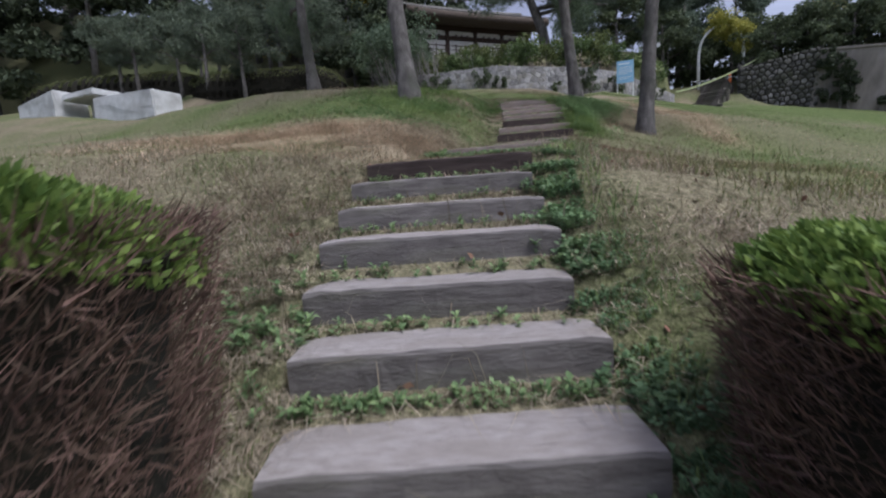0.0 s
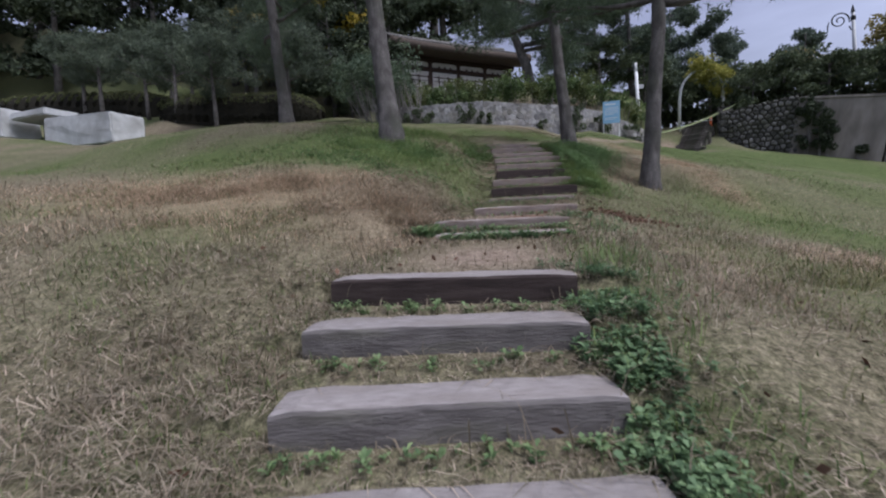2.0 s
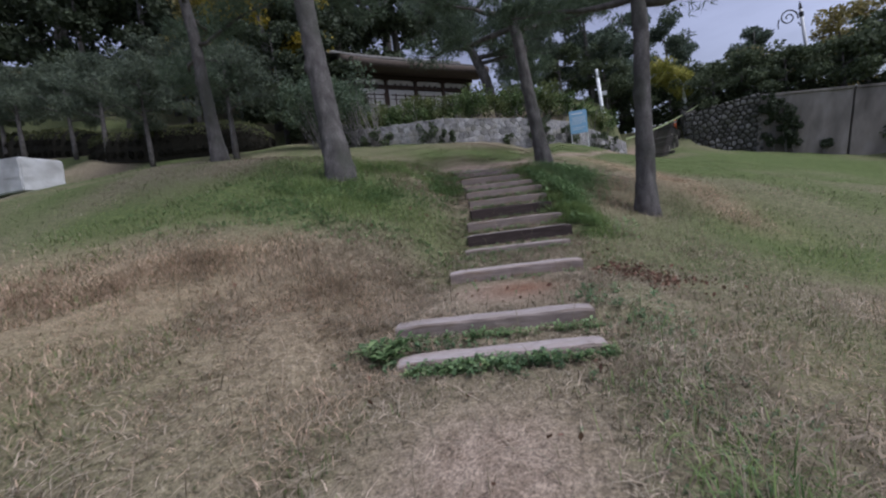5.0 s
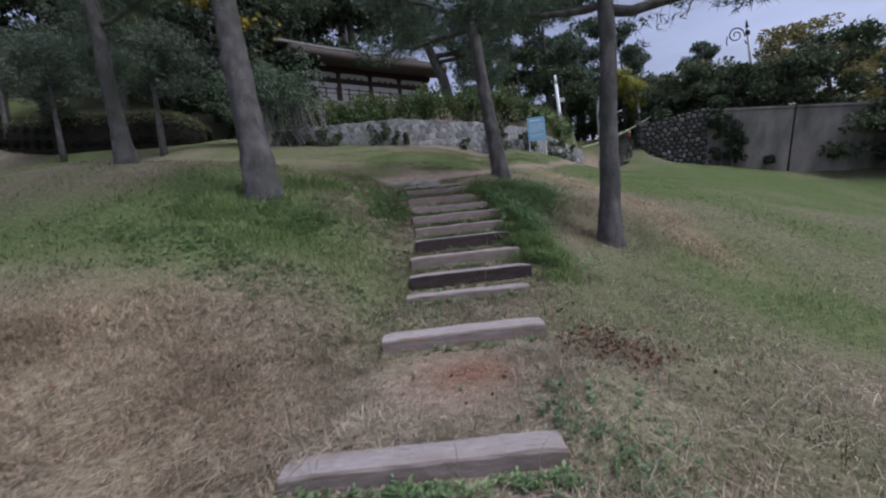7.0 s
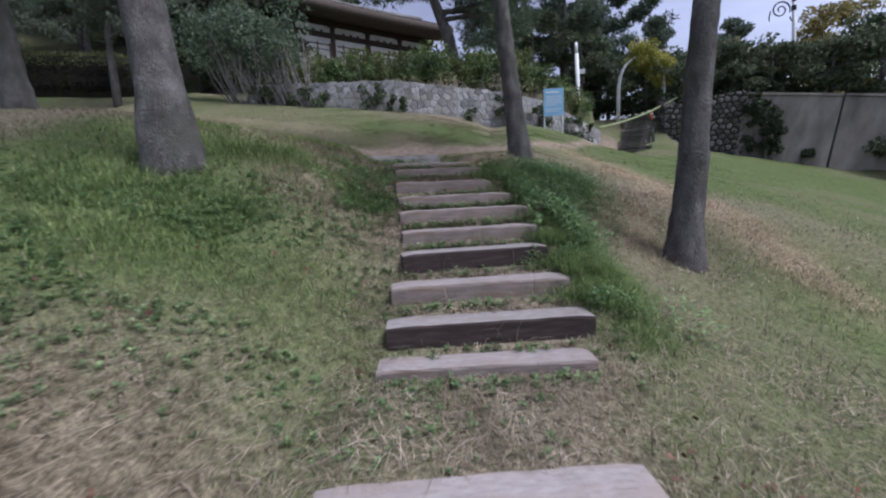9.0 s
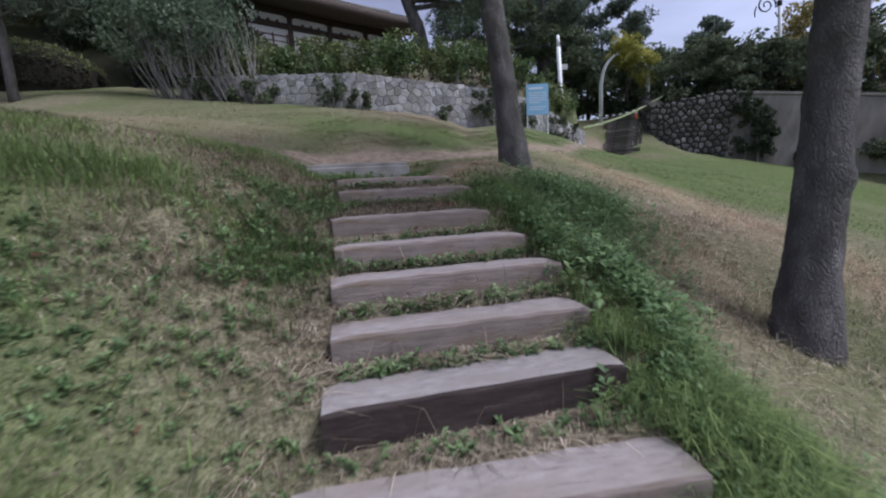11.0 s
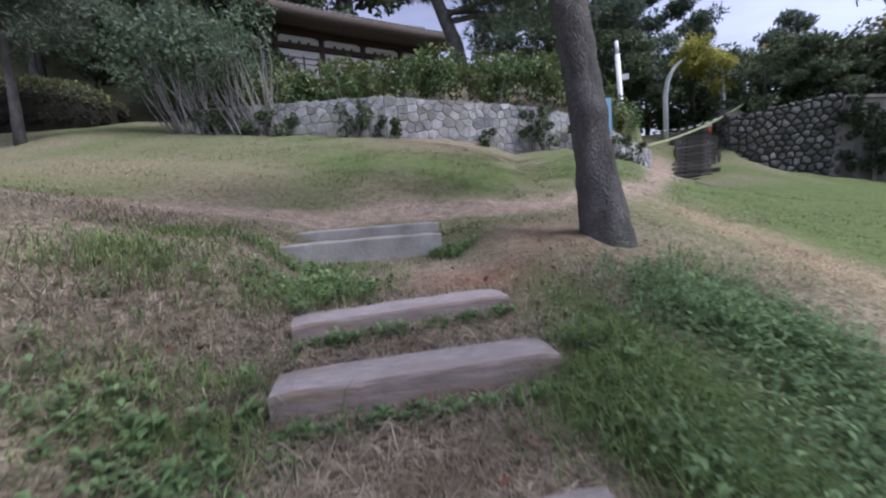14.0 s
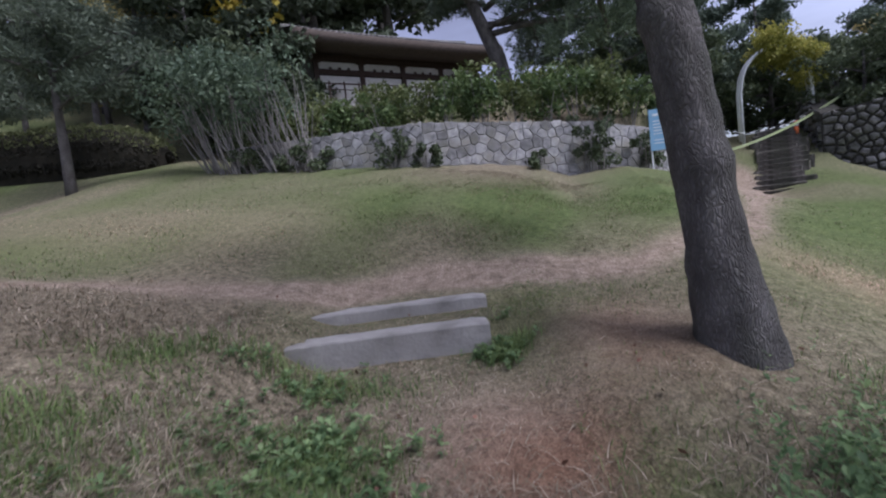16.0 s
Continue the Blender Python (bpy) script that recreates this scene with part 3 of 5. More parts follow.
def stone_mesh(poly, joint, proud, rnd):
    cx, cz = sum(p[0] for p in poly) / len(poly), sum(p[1] for p in poly) / len(poly)
    bm = bmesh.new()

    def ring(k, y):
        out = []
        for px, pz in poly:
            dx, dz = px - cx, pz - cz
            d = math.hypot(dx, dz) or 1
            s = max(.25, (d - joint * k) / d)
            out.append(bm.verts.new((cx + dx * s, y, cz + dz * s)))
        return out
    a, b, c = ring(1.0, .03), ring(1.15, -proud * .55), ring(2.6, -proud * rnd.uniform(.85, 1.25))
    n = len(poly)
    for u, v in ((a, b), (b, c)):
        for i in range(n):
            bm.faces.new((u[i], u[(i + 1) % n], v[(i + 1) % n], v[i]))
    bm.faces.new(c)
    bmesh.ops.recalc_face_normals(bm, faces=bm.faces)
    return bm


def rubble_wall(name, label, line, base, top, size, joint, proud, stone, mortar, thick=.6, seed=1, nstart=0):
    """A retaining wall along a line of (x, y): one core with a coping, and every stone a piece of its own."""
    root = thing(name, label, "wall", kind="structure")
    bm = bmesh.new()
    rnd = random.Random(seed)
    segs = list(zip(line, line[1:], base, base[1:], top, top[1:]))
    for (a, b, ba, bb, ta, tb) in segs:
        a, b = Vector(a), Vector(b)
        d = (b - a).normalized()
        nrm = Vector((-d.y, d.x))
        q = []
        for p, z in ((a, ba - .6), (b, bb - .6), (b, tb), (a, ta)):
            q.append((bm.verts.new((p.x, p.y, z)), bm.verts.new((p.x + nrm.x * thick, p.y + nrm.y * thick, z))))
        bm.faces.new([v[0] for v in q])
        bm.faces.new([v[1] for v in q][::-1])
        for i in range(4):
            bm.faces.new((q[i][0], q[i][1], q[(i + 1) % 4][1], q[(i + 1) % 4][0]))
    bmesh.ops.remove_doubles(bm, verts=bm.verts, dist=.001)
    bmesh.ops.recalc_face_normals(bm, faces=bm.faces)
    part("core", bm, mortar, root)
    for s, (a, b, ba, bb, ta, tb) in enumerate(segs):
        a, b = Vector(a), Vector(b)
        d = b - a
        length, height = d.length, max(ta, tb) - min(ba, bb) + .15
        yaw = math.degrees(math.atan2(d.y, d.x))
        for poly in cells(length, height, size, seed + s):
            cx = sum(p[0] for p in poly) / len(poly) / length
            zt = ta + (tb - ta) * cx - min(ba, bb) + .15
            if min(p[1] for p in poly) > zt - .1:
                continue
            poly = [(p[0], min(p[1], zt + rnd.uniform(-.03, .05))) for p in poly]
            ob = part("stone", stone_mesh(poly, joint, proud, rnd), stone, root)
            ob.matrix_local = pose(a.x, a.y, min(ba, bb) - .15, 0, 0, yaw)
    return root


L1 = STONE_LINE[4:]
rubble_wall("wall_stone", "low retaining wall of pale granite rubble below shrubs", L1,
            [7.05, 6.35, 5.75, 5.2, 4.4], [7.7, 7.55, 7.16, 6.9, 5.9], .25, .012, .022, M_STONE, M_MORTAR, seed=5)
rubble_wall("wall_rubble", "dark mossy rubble retaining wall beside the steps", [(10.5, 31.2), (9.9, 28.4), (13.05, 27.05)], [6.4, 5.0, 4.1], [8.2, 7.1, 7.4], .25, .04, .08,
            M_STONE_DARK, M_MORTAR_DARK, seed=9)


def concrete_wall():
    root = thing("wall_concrete", "stained grey concrete retaining wall with a coping", "wall", kind="structure")
    line = RIGHT_LINE[1:]
    tops = (7.15, 6.65, 5.6)
    for i, (a, b) in enumerate(zip(line, line[1:])):
        a, b = Vector(a), Vector(b)
        d = b - a
        n = 1
        tilt = math.degrees(math.atan2(tops[i] - tops[i + 1], d.length))
        for k in range(n):
            bm = bmesh.new()
            box(bm, (d.length / n - .012, .55, 6.6), (0, .275, -3.3), .012)
            bmesh.ops.subdivide_edges(bm, edges=bm.edges, cuts=2)
            ob = part("panel", bm, M_CONCRETE, root)
            p = a + d * ((k + .5) / n)
            ob.matrix_local = pose(p.x, p.y, tops[i] + (tops[i + 1] - tops[i]) * (k + .5) / n, 0, tilt, math.degrees(math.atan2(d.y, d.x)))
        bm = bmesh.new()
        box(bm, (d.length, .5, .12), (0, .18, .06), .02)
        ob = part("coping", bm, M_CONCRETE, root)
        p = (a + b) / 2
        ob.matrix_local = pose(p.x, p.y, (tops[i] + tops[i + 1]) / 2, 0, tilt, math.degrees(math.atan2(d.y, d.x)))


concrete_wall()


def far_stair():
    a, b = Vector((7.6, 25.7)), Vector((9.35, 30.0))
    n = 15
    d = (b - a).normalized()
    yaw = math.degrees(math.atan2(-d.x, d.y))
    rnd = random.Random(4)
    for i in range(n):
        p = a.lerp(b, i / (n - 1))
        bm = bmesh.new()
        box(bm, (1.35 + rnd.uniform(-.2, .2), .5, .9), (rnd.uniform(-.22, .12), 0, -.45), .03)
        bmesh.ops.subdivide_edges(bm, edges=bm.edges, cuts=1)
        for v in bm.verts:
            v.co += Vector((rnd.uniform(-.03, .03), rnd.uniform(-.03, .03), rnd.uniform(-.02, .02)))
        ob = mesh_object("stone_step", bm, M_STEP_STONE)
        ob.matrix_world = pose(p.x, p.y, 4.5 + i * .175, 0, 0, yaw)
        tagged(ob, "rough dark stone step of the upper stair", "step", "steps of the upper stone stair")


M_STEP_STONE = material("dark_step_stone", [(.05, .045, .038), (.11, .10, .088), (.2, .185, .165)], 5, .9, .6, 22, per_object=.3, stain=(.06, .062, .045), stain_scale=2)
far_stair()


# ---- leaves ----
def leaf_cloud(centres, radii, per, size, seed, slim=.45, droop=0.0, outward=.4, flat=1.0):
    """Arrays of many small pointed leaves round centres."""
    rs = np.random.RandomState(seed)
    c = np.repeat(np.asarray(centres, float), per, axis=0)
    r = np.repeat(np.asarray(radii, float), per)
    n = len(c)
    d = rs.normal(size=(n, 3))
    d /= np.linalg.norm(d, axis=1)[:, None]
    p = c + d * (r * rs.uniform(.25, 1.0, n) ** .5)[:, None] * np.array((1, 1, flat))
    axis = rs.normal(size=(n, 3)) + d * outward * 2 + np.array((0, 0, -droop))
    axis /= np.linalg.norm(axis, axis=1)[:, None]
    side = np.cross(axis, rs.normal(size=(n, 3)))
    side /= np.linalg.norm(side, axis=1)[:, None]
    s = size * rs.uniform(.6, 1.4, n)[:, None]
    v = np.stack([p - axis * s * .5, p + side * s * slim * .5, p + axis * s * .5, p - side * s * slim * .5], 1).reshape(-1, 3)
    return v, np.arange(4 * n).reshape(n, 4)


def needle_cloud(centres, radii, tufts, blades, size, seed, flat=.55, width=.018):
    """Arrays of tufts of thin needles: each tuft a fan of slender triangles."""
    rs = np.random.RandomState(seed)
    c = np.repeat(np.asarray(centres, float), tufts, axis=0)
    r = np.repeat(np.asarray(radii, float), tufts)
    n = len(c)
    d = rs.normal(size=(n, 3))
    d /= np.linalg.norm(d, axis=1)[:, None]
    p = c + d * (r * rs.uniform(.2, 1, n) ** .5)[:, None] * np.array((1, 1, flat))
    up = d * .7 + np.array((0, 0, .5)) + rs.normal(size=(n, 3)) * .3
    p, up = np.repeat(p, blades, axis=0), np.repeat(up, blades, axis=0)
    n = len(p)
    ax = up + rs.normal(size=(n, 3)) * .75
    ax /= np.linalg.norm(ax, axis=1)[:, None]
    side = np.cross(ax, rs.normal(size=(n, 3)))
    side /= np.linalg.norm(side, axis=1)[:, None]
    s = size * rs.uniform(.6, 1.3, n)[:, None]
    v = np.stack([p - side * width, p + side * width, p + ax * s], 1).reshape(-1, 3)
    return v, np.arange(3 * n).reshape(n, 3)


# ---- the pines beside the stair ----
def bark_tube(bm, pts, radii, seed, sides=26, knots=()):
    """A trunk with ridged bark."""
    P = [Vector(p) for p in pts]
    total = sum((b - a).length for a, b in zip(P, P[1:]))
    n = max(6, int(total / .05))
    rings = []
    for i in range(n + 1):
        s = i / n * (len(P) - 1)
        k = min(int(s), len(P) - 2)
        f = s - k
        p = P[k].lerp(P[k + 1], f)
        r = radii[k] + (radii[k + 1] - radii[k]) * f
        d = (P[min(k + 1, len(P) - 1)] - P[k]).normalized()
        u = d.cross(Vector((0, 1, .02))).normalized()
        w = d.cross(u)
        ring = []
        for j in range(sides):
            t = 2 * math.pi * j / sides
            q = noise.noise(Vector((math.cos(t) * 2.2 + seed * 7, math.sin(t) * 2.2, p.z * 1.1)))
            q2 = noise.noise(Vector((math.cos(t) * 9 + seed, math.sin(t) * 9, p.z * 5)))
            rr = r * (1 + .07 * q + .10 * q2)
            for kz, kt, ks in knots:
                rr += ks * math.exp(-((p.z - kz) / .09) ** 2) * max(0, math.cos(t - kt)) ** 4
            ring.append(bm.verts.new(p + u * rr * math.cos(t) + w * rr * math.sin(t)))
        rings.append(ring)
    for a, b in zip(rings, rings[1:]):
        for j in range(sides):
            bm.faces.new((a[j], a[(j + 1) % sides], b[(j + 1) % sides], b[j]))
    bm.faces.new(rings[0][::-1])
    bm.faces.new(rings[-1])


def limb_path(start, heading, length, rise, seed, wobble=.16, n=7):
    rnd = random.Random(seed)
    p = Vector(start)
    out = [p.copy()]
    h = radians(heading)
    for i in range(n):
        h += rnd.uniform(-wobble, wobble) * 2
        p = p + Vector((math.cos(h), math.sin(h), rise + rnd.uniform(-.25, .25))) * (length / n)
        out.append(p.copy())
    return out


def pine(base, top, r0, r1, limbs, label, seed, clump=.62, tufts=42, blades=8, extra=()):
    """base, top: the visible trunk's foot and upper end; limbs: (height share, heading, length, rise, radius)."""
    root = thing("pine_tree", label, "tree", group="pines beside the stair")
    b, t = Vector(base), Vector(top)
    pts = [b - Vector((0, 0, .3)), b + Vector((0, 0, .02)), b.lerp(t, .12), b.lerp(t, .35), b.lerp(t, .6) + Vector((.03, .02, 0)), b.lerp(t, .8) - Vector((.03, 0, 0)), t]
    bm = bmesh.new()
    bark_tube(bm, pts, [r0 * 1.75, r0 * 1.55, r0 * 1.15, r0 * .9 + r1 * .1, r0 * .6 + r1 * .4, r0 * .3 + r1 * .7, r1], seed, knots=((b.z + 1.15, 2.2, .04), (b.z + 2.1, .5, .05)))
    part("trunk", bm, M_BARK, root, smooth=True)
    centres, radii = [], []
    for i, (share, heading, length, rise, rad) in enumerate(limbs):
        path = limb_path(b.lerp(t, share), heading, length, rise, seed * 31 + i)
        bm = bmesh.new()
        tube(bm, path, [rad * (1 - .8 * k / (len(path) - 1)) for k in range(len(path))], 7, rough=.25, seed=i)
        part("limb", bm, M_BARK, root, smooth=True)
        rnd = random.Random(seed * 77 + i)
        for k in range(3, len(path)):
            for _ in range(2):
                off = Vector((rnd.uniform(-.5, .5), rnd.uniform(-.5, .5), rnd.uniform(-.05, .35)))
                twig_end = path[k] + off
                centres.append(twig_end)
                radii.append(clump * rnd.uniform(.6, 1.1))
    for c in extra:
        centres.append(Vector(c))
        radii.append(clump * 1.2)
    v, f = needle_cloud([tuple(c) for c in centres], radii, tufts, blades, .2, seed, width=.009)
    ob = raw("crown", v, f, M_NEEDLE, root)
    return root


PINE = "tall pine with grey ridged bark in the grass beside the stair"
pine((-6.15, 10.85, at(-6.15, 10.85)), (-6.75, 11.0, 10.6), .15, .11,
     [(.5, 170, 2.6, .1, .06), (.55, 20, 2.4, .15, .06), (.68, 100, 2.8, .2, .06), (.75, 300, 2.4, .2, .06), (.85, 210, 2.5, .3, .05), (.9, 40, 2.5, .3, .05), (1, 120, 2.2, .5, .05)], PINE, 1)
pine((-1.66, 8.7, at(-1.66, 8.7)), (-2.4, 8.95, 10.6), .19, .145,
     [(.62, 60, 3.2, .1, .07), (.66, 200, 3.4, .1, .07), (.78, 330, 3.0, .2, .07), (.86, 120, 3.0, .2, .07), (1, 30, 2.5, .5, .06), (1, 240, 2.5, .5, .06)], PINE, 2)
pine((2.03, 13.25, at(2.03, 13.25)), (1.38, 13.45, 9.8), .155, .12,
     [(.62, 10, 2.4, .2, .07), (.64, 165, 3.2, .08, .08), (.56, 60, 3.2, .1, .07), (.68, 215, 2.6, .14, .07), (.72, 110, 3.4, .1, .07), (.8, 320, 3.0, .2, .06), (.9, 190, 2.6, .3, .06), (1, 60, 2.4, .5, .06)],
     "thick leaning pine with deeply ridged grey bark at the stair's head", 3)
pine((3.78, 9.97, at(3.78, 9.97)), (4.05, 10.05, 7.8), .145, .11,
     [(.70, 2, 3.3, -.04, .10), (.72, 150, 2.4, .12, .07), (.82, 95, 2.4, .25, .06), (.95, 200, 2.2, .3, .06), (1, 20, 2.0, .4, .06), (1, 280, 1.6, .4, .05)],
     "pine with a forked crown and one long level limb", 4)

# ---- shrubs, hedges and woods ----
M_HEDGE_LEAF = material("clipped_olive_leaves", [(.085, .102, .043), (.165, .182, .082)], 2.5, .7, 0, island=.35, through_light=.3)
# Hedge sides: the shade below the clipped top is put into the colour.
M_HEDGE_SIDE = material("shade_dark_hedge_twigs", [(.012, .012, .009), (.024, .023, .016)], 2.5, .9, 0, island=.4)


def hedge(points, heights, width, label, seed, leaf=M_HEDGE_LEAF, under=M_HEDGE_SIDE, size=.09, dens=160):
    """A clipped hedge: rounded, green on top, twiggy below with the shade put into its dark colour."""
    root = thing("hedge", label, "hedge")
    P = [Vector(p) for p in points]
    n = 24
    cen, vs, fs = [], [], []
    bm = bmesh.new()
    rings = []
    for i in range(n + 1):
        s = i / n * (len(P) - 1)
        k = min(int(s), len(P) - 2)
        p = P[k].lerp(P[k + 1], s - k)
        h = heights[k] + (heights[k + 1] - heights[k]) * (s - k)
        d = (P[k + 1] - P[k])
        nr = Vector((-d.y, d.x, 0)).normalized()
        end = min(1, .4 + .6 * min(1, min(i, n - i) / 4) ** .6)
        ring = []
        for j in range(13):
            a = math.pi * j / 12
            ca, sa = math.cos(a), math.sin(a)
            x = width / 2 * end * math.copysign(abs(ca) ** .6, ca)
            z = h * end ** .5 * (abs(sa) ** .62)
            q = 1 + .07 * noise.noise(Vector((i * .7, j * .6, seed)))
            ring.append(bm.verts.new(p + nr * x * q + Vector((0, 0, z * q - .45))))
        rings.append(ring)
    for a, b in zip(rings, rings[1:]):
        for j in range(12):
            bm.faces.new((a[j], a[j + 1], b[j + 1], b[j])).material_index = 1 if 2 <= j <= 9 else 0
    bm.faces.new(rings[0])
    bm.faces.new(rings[-1][::-1])
    bmesh.ops.recalc_face_normals(bm, faces=bm.faces)
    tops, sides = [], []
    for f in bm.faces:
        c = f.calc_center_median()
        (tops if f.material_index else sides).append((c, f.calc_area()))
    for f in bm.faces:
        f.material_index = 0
    core = part("twig_mass", bm, M_TWIG_DARK, root, "twigs inside the hedge, coloured near-black for shade")
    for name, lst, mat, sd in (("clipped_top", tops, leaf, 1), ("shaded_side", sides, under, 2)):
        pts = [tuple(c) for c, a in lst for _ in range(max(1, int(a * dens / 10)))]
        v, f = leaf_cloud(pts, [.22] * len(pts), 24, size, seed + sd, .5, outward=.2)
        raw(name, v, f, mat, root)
    return root


# Near-black core colour stands in for the shade inside hedge and bush.
M_TWIG_DARK = material("shade_dark_twigs", [(.011, .011, .008), (.026, .023, .016)], 5, 1, .5, 20)

hedge([(-12.8, 22.7, at(-12.8, 22.7) + .1), (-15.0, 21.9, at(-15, 21.9)), (-18.5, 21.0, at(-18.5, 21.0)), (-23.0, 20.8, at(-23, 20.8))], [1.55, 1.9, 1.9, 1.7], 2.8,
      "long rounded clipped hedge with a dark underside", 3, dens=260, size=.10)
hedge([(-27, 24.5, at(-27, 24.5)), (-33, 25.5, at(-33, 25.5)), (-42, 26, at(-42, 26)), (-52, 25, at(-52, 25))], [2.3, 2.4, 2.4, 2.4], 3.4, "low rounded clipped hedge under the trees", 4, dens=150, size=.12)
hedge([(-8.9, 23.6, 8.1), (-6.4, 24.0, 8.2), (-4.6, 24.6, 8.3)], [1.3, 1.45, 1.3], 1.5, "clipped olive-green hedge above the stone wall", 6, dens=120, size=.1)


def near_hedge(cx, cy, r, h, seed):
    """A clipped conifer bush: green sprays on top, bare brown dead twigs down the side."""
    z0 = at(cx, cy) - .1
    root = thing("conifer_bush", "clipped conifer bush, green on top with dead brown sides", "bush", pose(cx, cy, z0), group="bushes at the foot of the stair")
    rs = np.random.RandomState(seed)
    bm = bmesh.new()
    bmesh.ops.create_icosphere(bm, subdivisions=4, radius=1)
    for v in bm.verts:
        c = v.co
        rad = Vector((c.x, c.y, 0))
        flat = min(1.0, 1.25 * rad.length)
        q = 1 + .12 * noise.noise(c * 2.3 + Vector((seed, 0, 0)))
        d = rad.normalized() if rad.length > 1e-4 else rad
        z = (c.z * .5 + .5)
        wide = r * (.74 + .14 * z) * flat * q
        v.co = Vector((d.x * wide, d.y * wide, h * (min(1.0, 1.35 * z) - .20) * (1 + .05 * noise.noise(c * 3))))
    part("twig_mass", bm, M_TWIG_DARK, root, "dead inside of the bush, coloured near-black for shade")
    # dead twigs: slender slivers that point out and up from the sides
    n = 38000
    a = rs.uniform(0, 6.283, n)
    z = rs.uniform(0, h * .86, n)
    rr = r * (.80 + .18 * z / h) * (1 + .1 * np.sin(a * 5 + seed)) * rs.uniform(.86, 1.03, n)
    p = np.stack([np.cos(a) * rr, np.sin(a) * rr, z], 1)
    ax = np.stack([np.cos(a), np.sin(a), rs.uniform(.3, 1.8, n)], 1) + rs.normal(size=(n, 3)) * .5
    ax /= np.linalg.norm(ax, axis=1)[:, None]
    sd = np.cross(ax, rs.normal(size=(n, 3)))
    sd /= np.linalg.norm(sd, axis=1)[:, None]
    s = rs.uniform(.02, .11, n)[:, None]
    w = rs.uniform(.0012, .004, n)[:, None]
    v = np.stack([p - sd * w, p + sd * w, p + ax * s], 1).reshape(-1, 3)
    raw("twig_fringe", v, np.arange(3 * n).reshape(n, 3), M_TWIG, root)
    n = 40000
    a = rs.uniform(0, 6.283, n)
    q = rs.uniform(0, 1, n) ** .5
    rr = r * (.93 + .05 * np.sin(a * 5 + seed)) * q
    top = h * (.93 + .05 * np.sin(a * 3 + seed) * q - .09 * np.maximum(0, q - .8) / .2 - rs.uniform(0, .09, n) * (.5 + .6 * q))
    p = np.stack([np.cos(a) * rr, np.sin(a) * rr, top], 1)
    ax = np.stack([np.cos(a) * q * .8, np.sin(a) * q * .8, np.full(n, .9)], 1) + rs.normal(size=(n, 3)) * .4
    ax /= np.linalg.norm(ax, axis=1)[:, None]
    sd = np.cross(ax, rs.normal(size=(n, 3)))
    sd /= np.linalg.norm(sd, axis=1)[:, None]
    s = rs.uniform(.018, .046, n)[:, None]
    v = np.stack([p, p + ax * s * .5 + sd * s * .2, p + ax * s, p + ax * s * .5 - sd * s * .2], 1).reshape(-1, 3)
    raw("green_sprays", v, np.arange(4 * n).reshape(n, 4), M_HEDGE_TOP, root)


near_hedge(1.40, -1.00, .78, 1.31, 2)
near_hedge(4.1, .0, .78, .92, 5)


def wood_tree(kind, leaf, height, spread, seed, trunk_r=.16, per=60, size=.22, clumps=60, bare=.35, slim=.5):
    """A background tree, built once at the origin: trunk, limbs, and a crown of many leaf clumps with gaps."""
    rnd = random.Random(seed)
    root = thing("tree", kind, "tree")
    bm = bmesh.new()
    bend = Vector((rnd.uniform(-.5, .5), rnd.uniform(-.5, .5), 0))
    pts = [Vector((0, 0, -.5)), Vector((0, 0, height * .2)) + bend * .3, Vector((0, 0, height * .5)) + bend * .7, Vector((0, 0, height * .95)) + bend]
    tube(bm, pts, [trunk_r * 1.2, trunk_r, trunk_r * .7, .03], 8, rough=.2, seed=seed)
    part("trunk", bm, M_BARK, root, smooth=True)
    cs, rs_ = [], []
    nl = 9
    for i in range(nl):
        s = bare + (1 - bare) * (i + .3) / nl
        p0 = Vector((0, 0, height * s)) + bend * s
        ln = spread * (1 - .55 * max(0, s - .55) / .45) * rnd.uniform(.7, 1.1)
        path = limb_path(p0, i * 137.5 + rnd.uniform(-30, 30), ln, rnd.uniform(.05, .4), seed + i, n=5)
        bm = bmesh.new()
        tube(bm, path, [.05, .045, .035, .025, .018, .01], 5, seed=i)
        part("limb", bm, M_BARK, root)
        for _ in range(clumps // nl):
            q = path[rnd.randint(2, 5)]
            cs.append(tuple(q + Vector((rnd.uniform(-.7, .7), rnd.uniform(-.7, .7), rnd.uniform(-.2, .5))) * spread * .28))
            rs_.append(spread * rnd.uniform(.14, .26))
    v, f = leaf_cloud(cs, rs_, per, size, seed, slim, flat=.65)
    raw("crown", v, f, leaf, root)
    return root


def scatter(proto, places, label, group):
    """Copies of a tree; the first stands at the first place."""
    for i, (x, y, s, turn) in enumerate(places):
        m = pose(x, y, at(x, y), 0, 0, turn)
        if i == 0:
            ob = proto
            ob.matrix_world = m
        else:
            ob = copy_thing(proto, m)
        ob.scale = (s, s, s)
        tagged(ob, label, "tree", group)


garden_pine = wood_tree("", M_NEEDLE_G := material("grey_pine_needles", [(.066, .09, .064), (.135, .162, .114)], 1.2, .7, 0, island=.35, through_light=.25), 5.2, 2.7, 11, .13, 130, .19, 90, .44, .22)
scatter(garden_pine, [(-12.2, 18.9, 1.0, 0), (-17.0, 18.7, .95, 130), (-21.1, 19.7, 1.0, 250), (-26, 23.6, 1.05, 60), (-31, 22, 1.1, 170), (-24.6, 20.6, .95, 90), (-36, 24, 1.2, 20), (-29, 28, 1.2, 300),
                      (-20.5, 26, 1.25, 200), (-16.2, 25.0, 1.15, 45), (-25, 30, 1.3, 140)],
        "small garden pine with pale bare trunk before the hedge", "pines before the hedge")
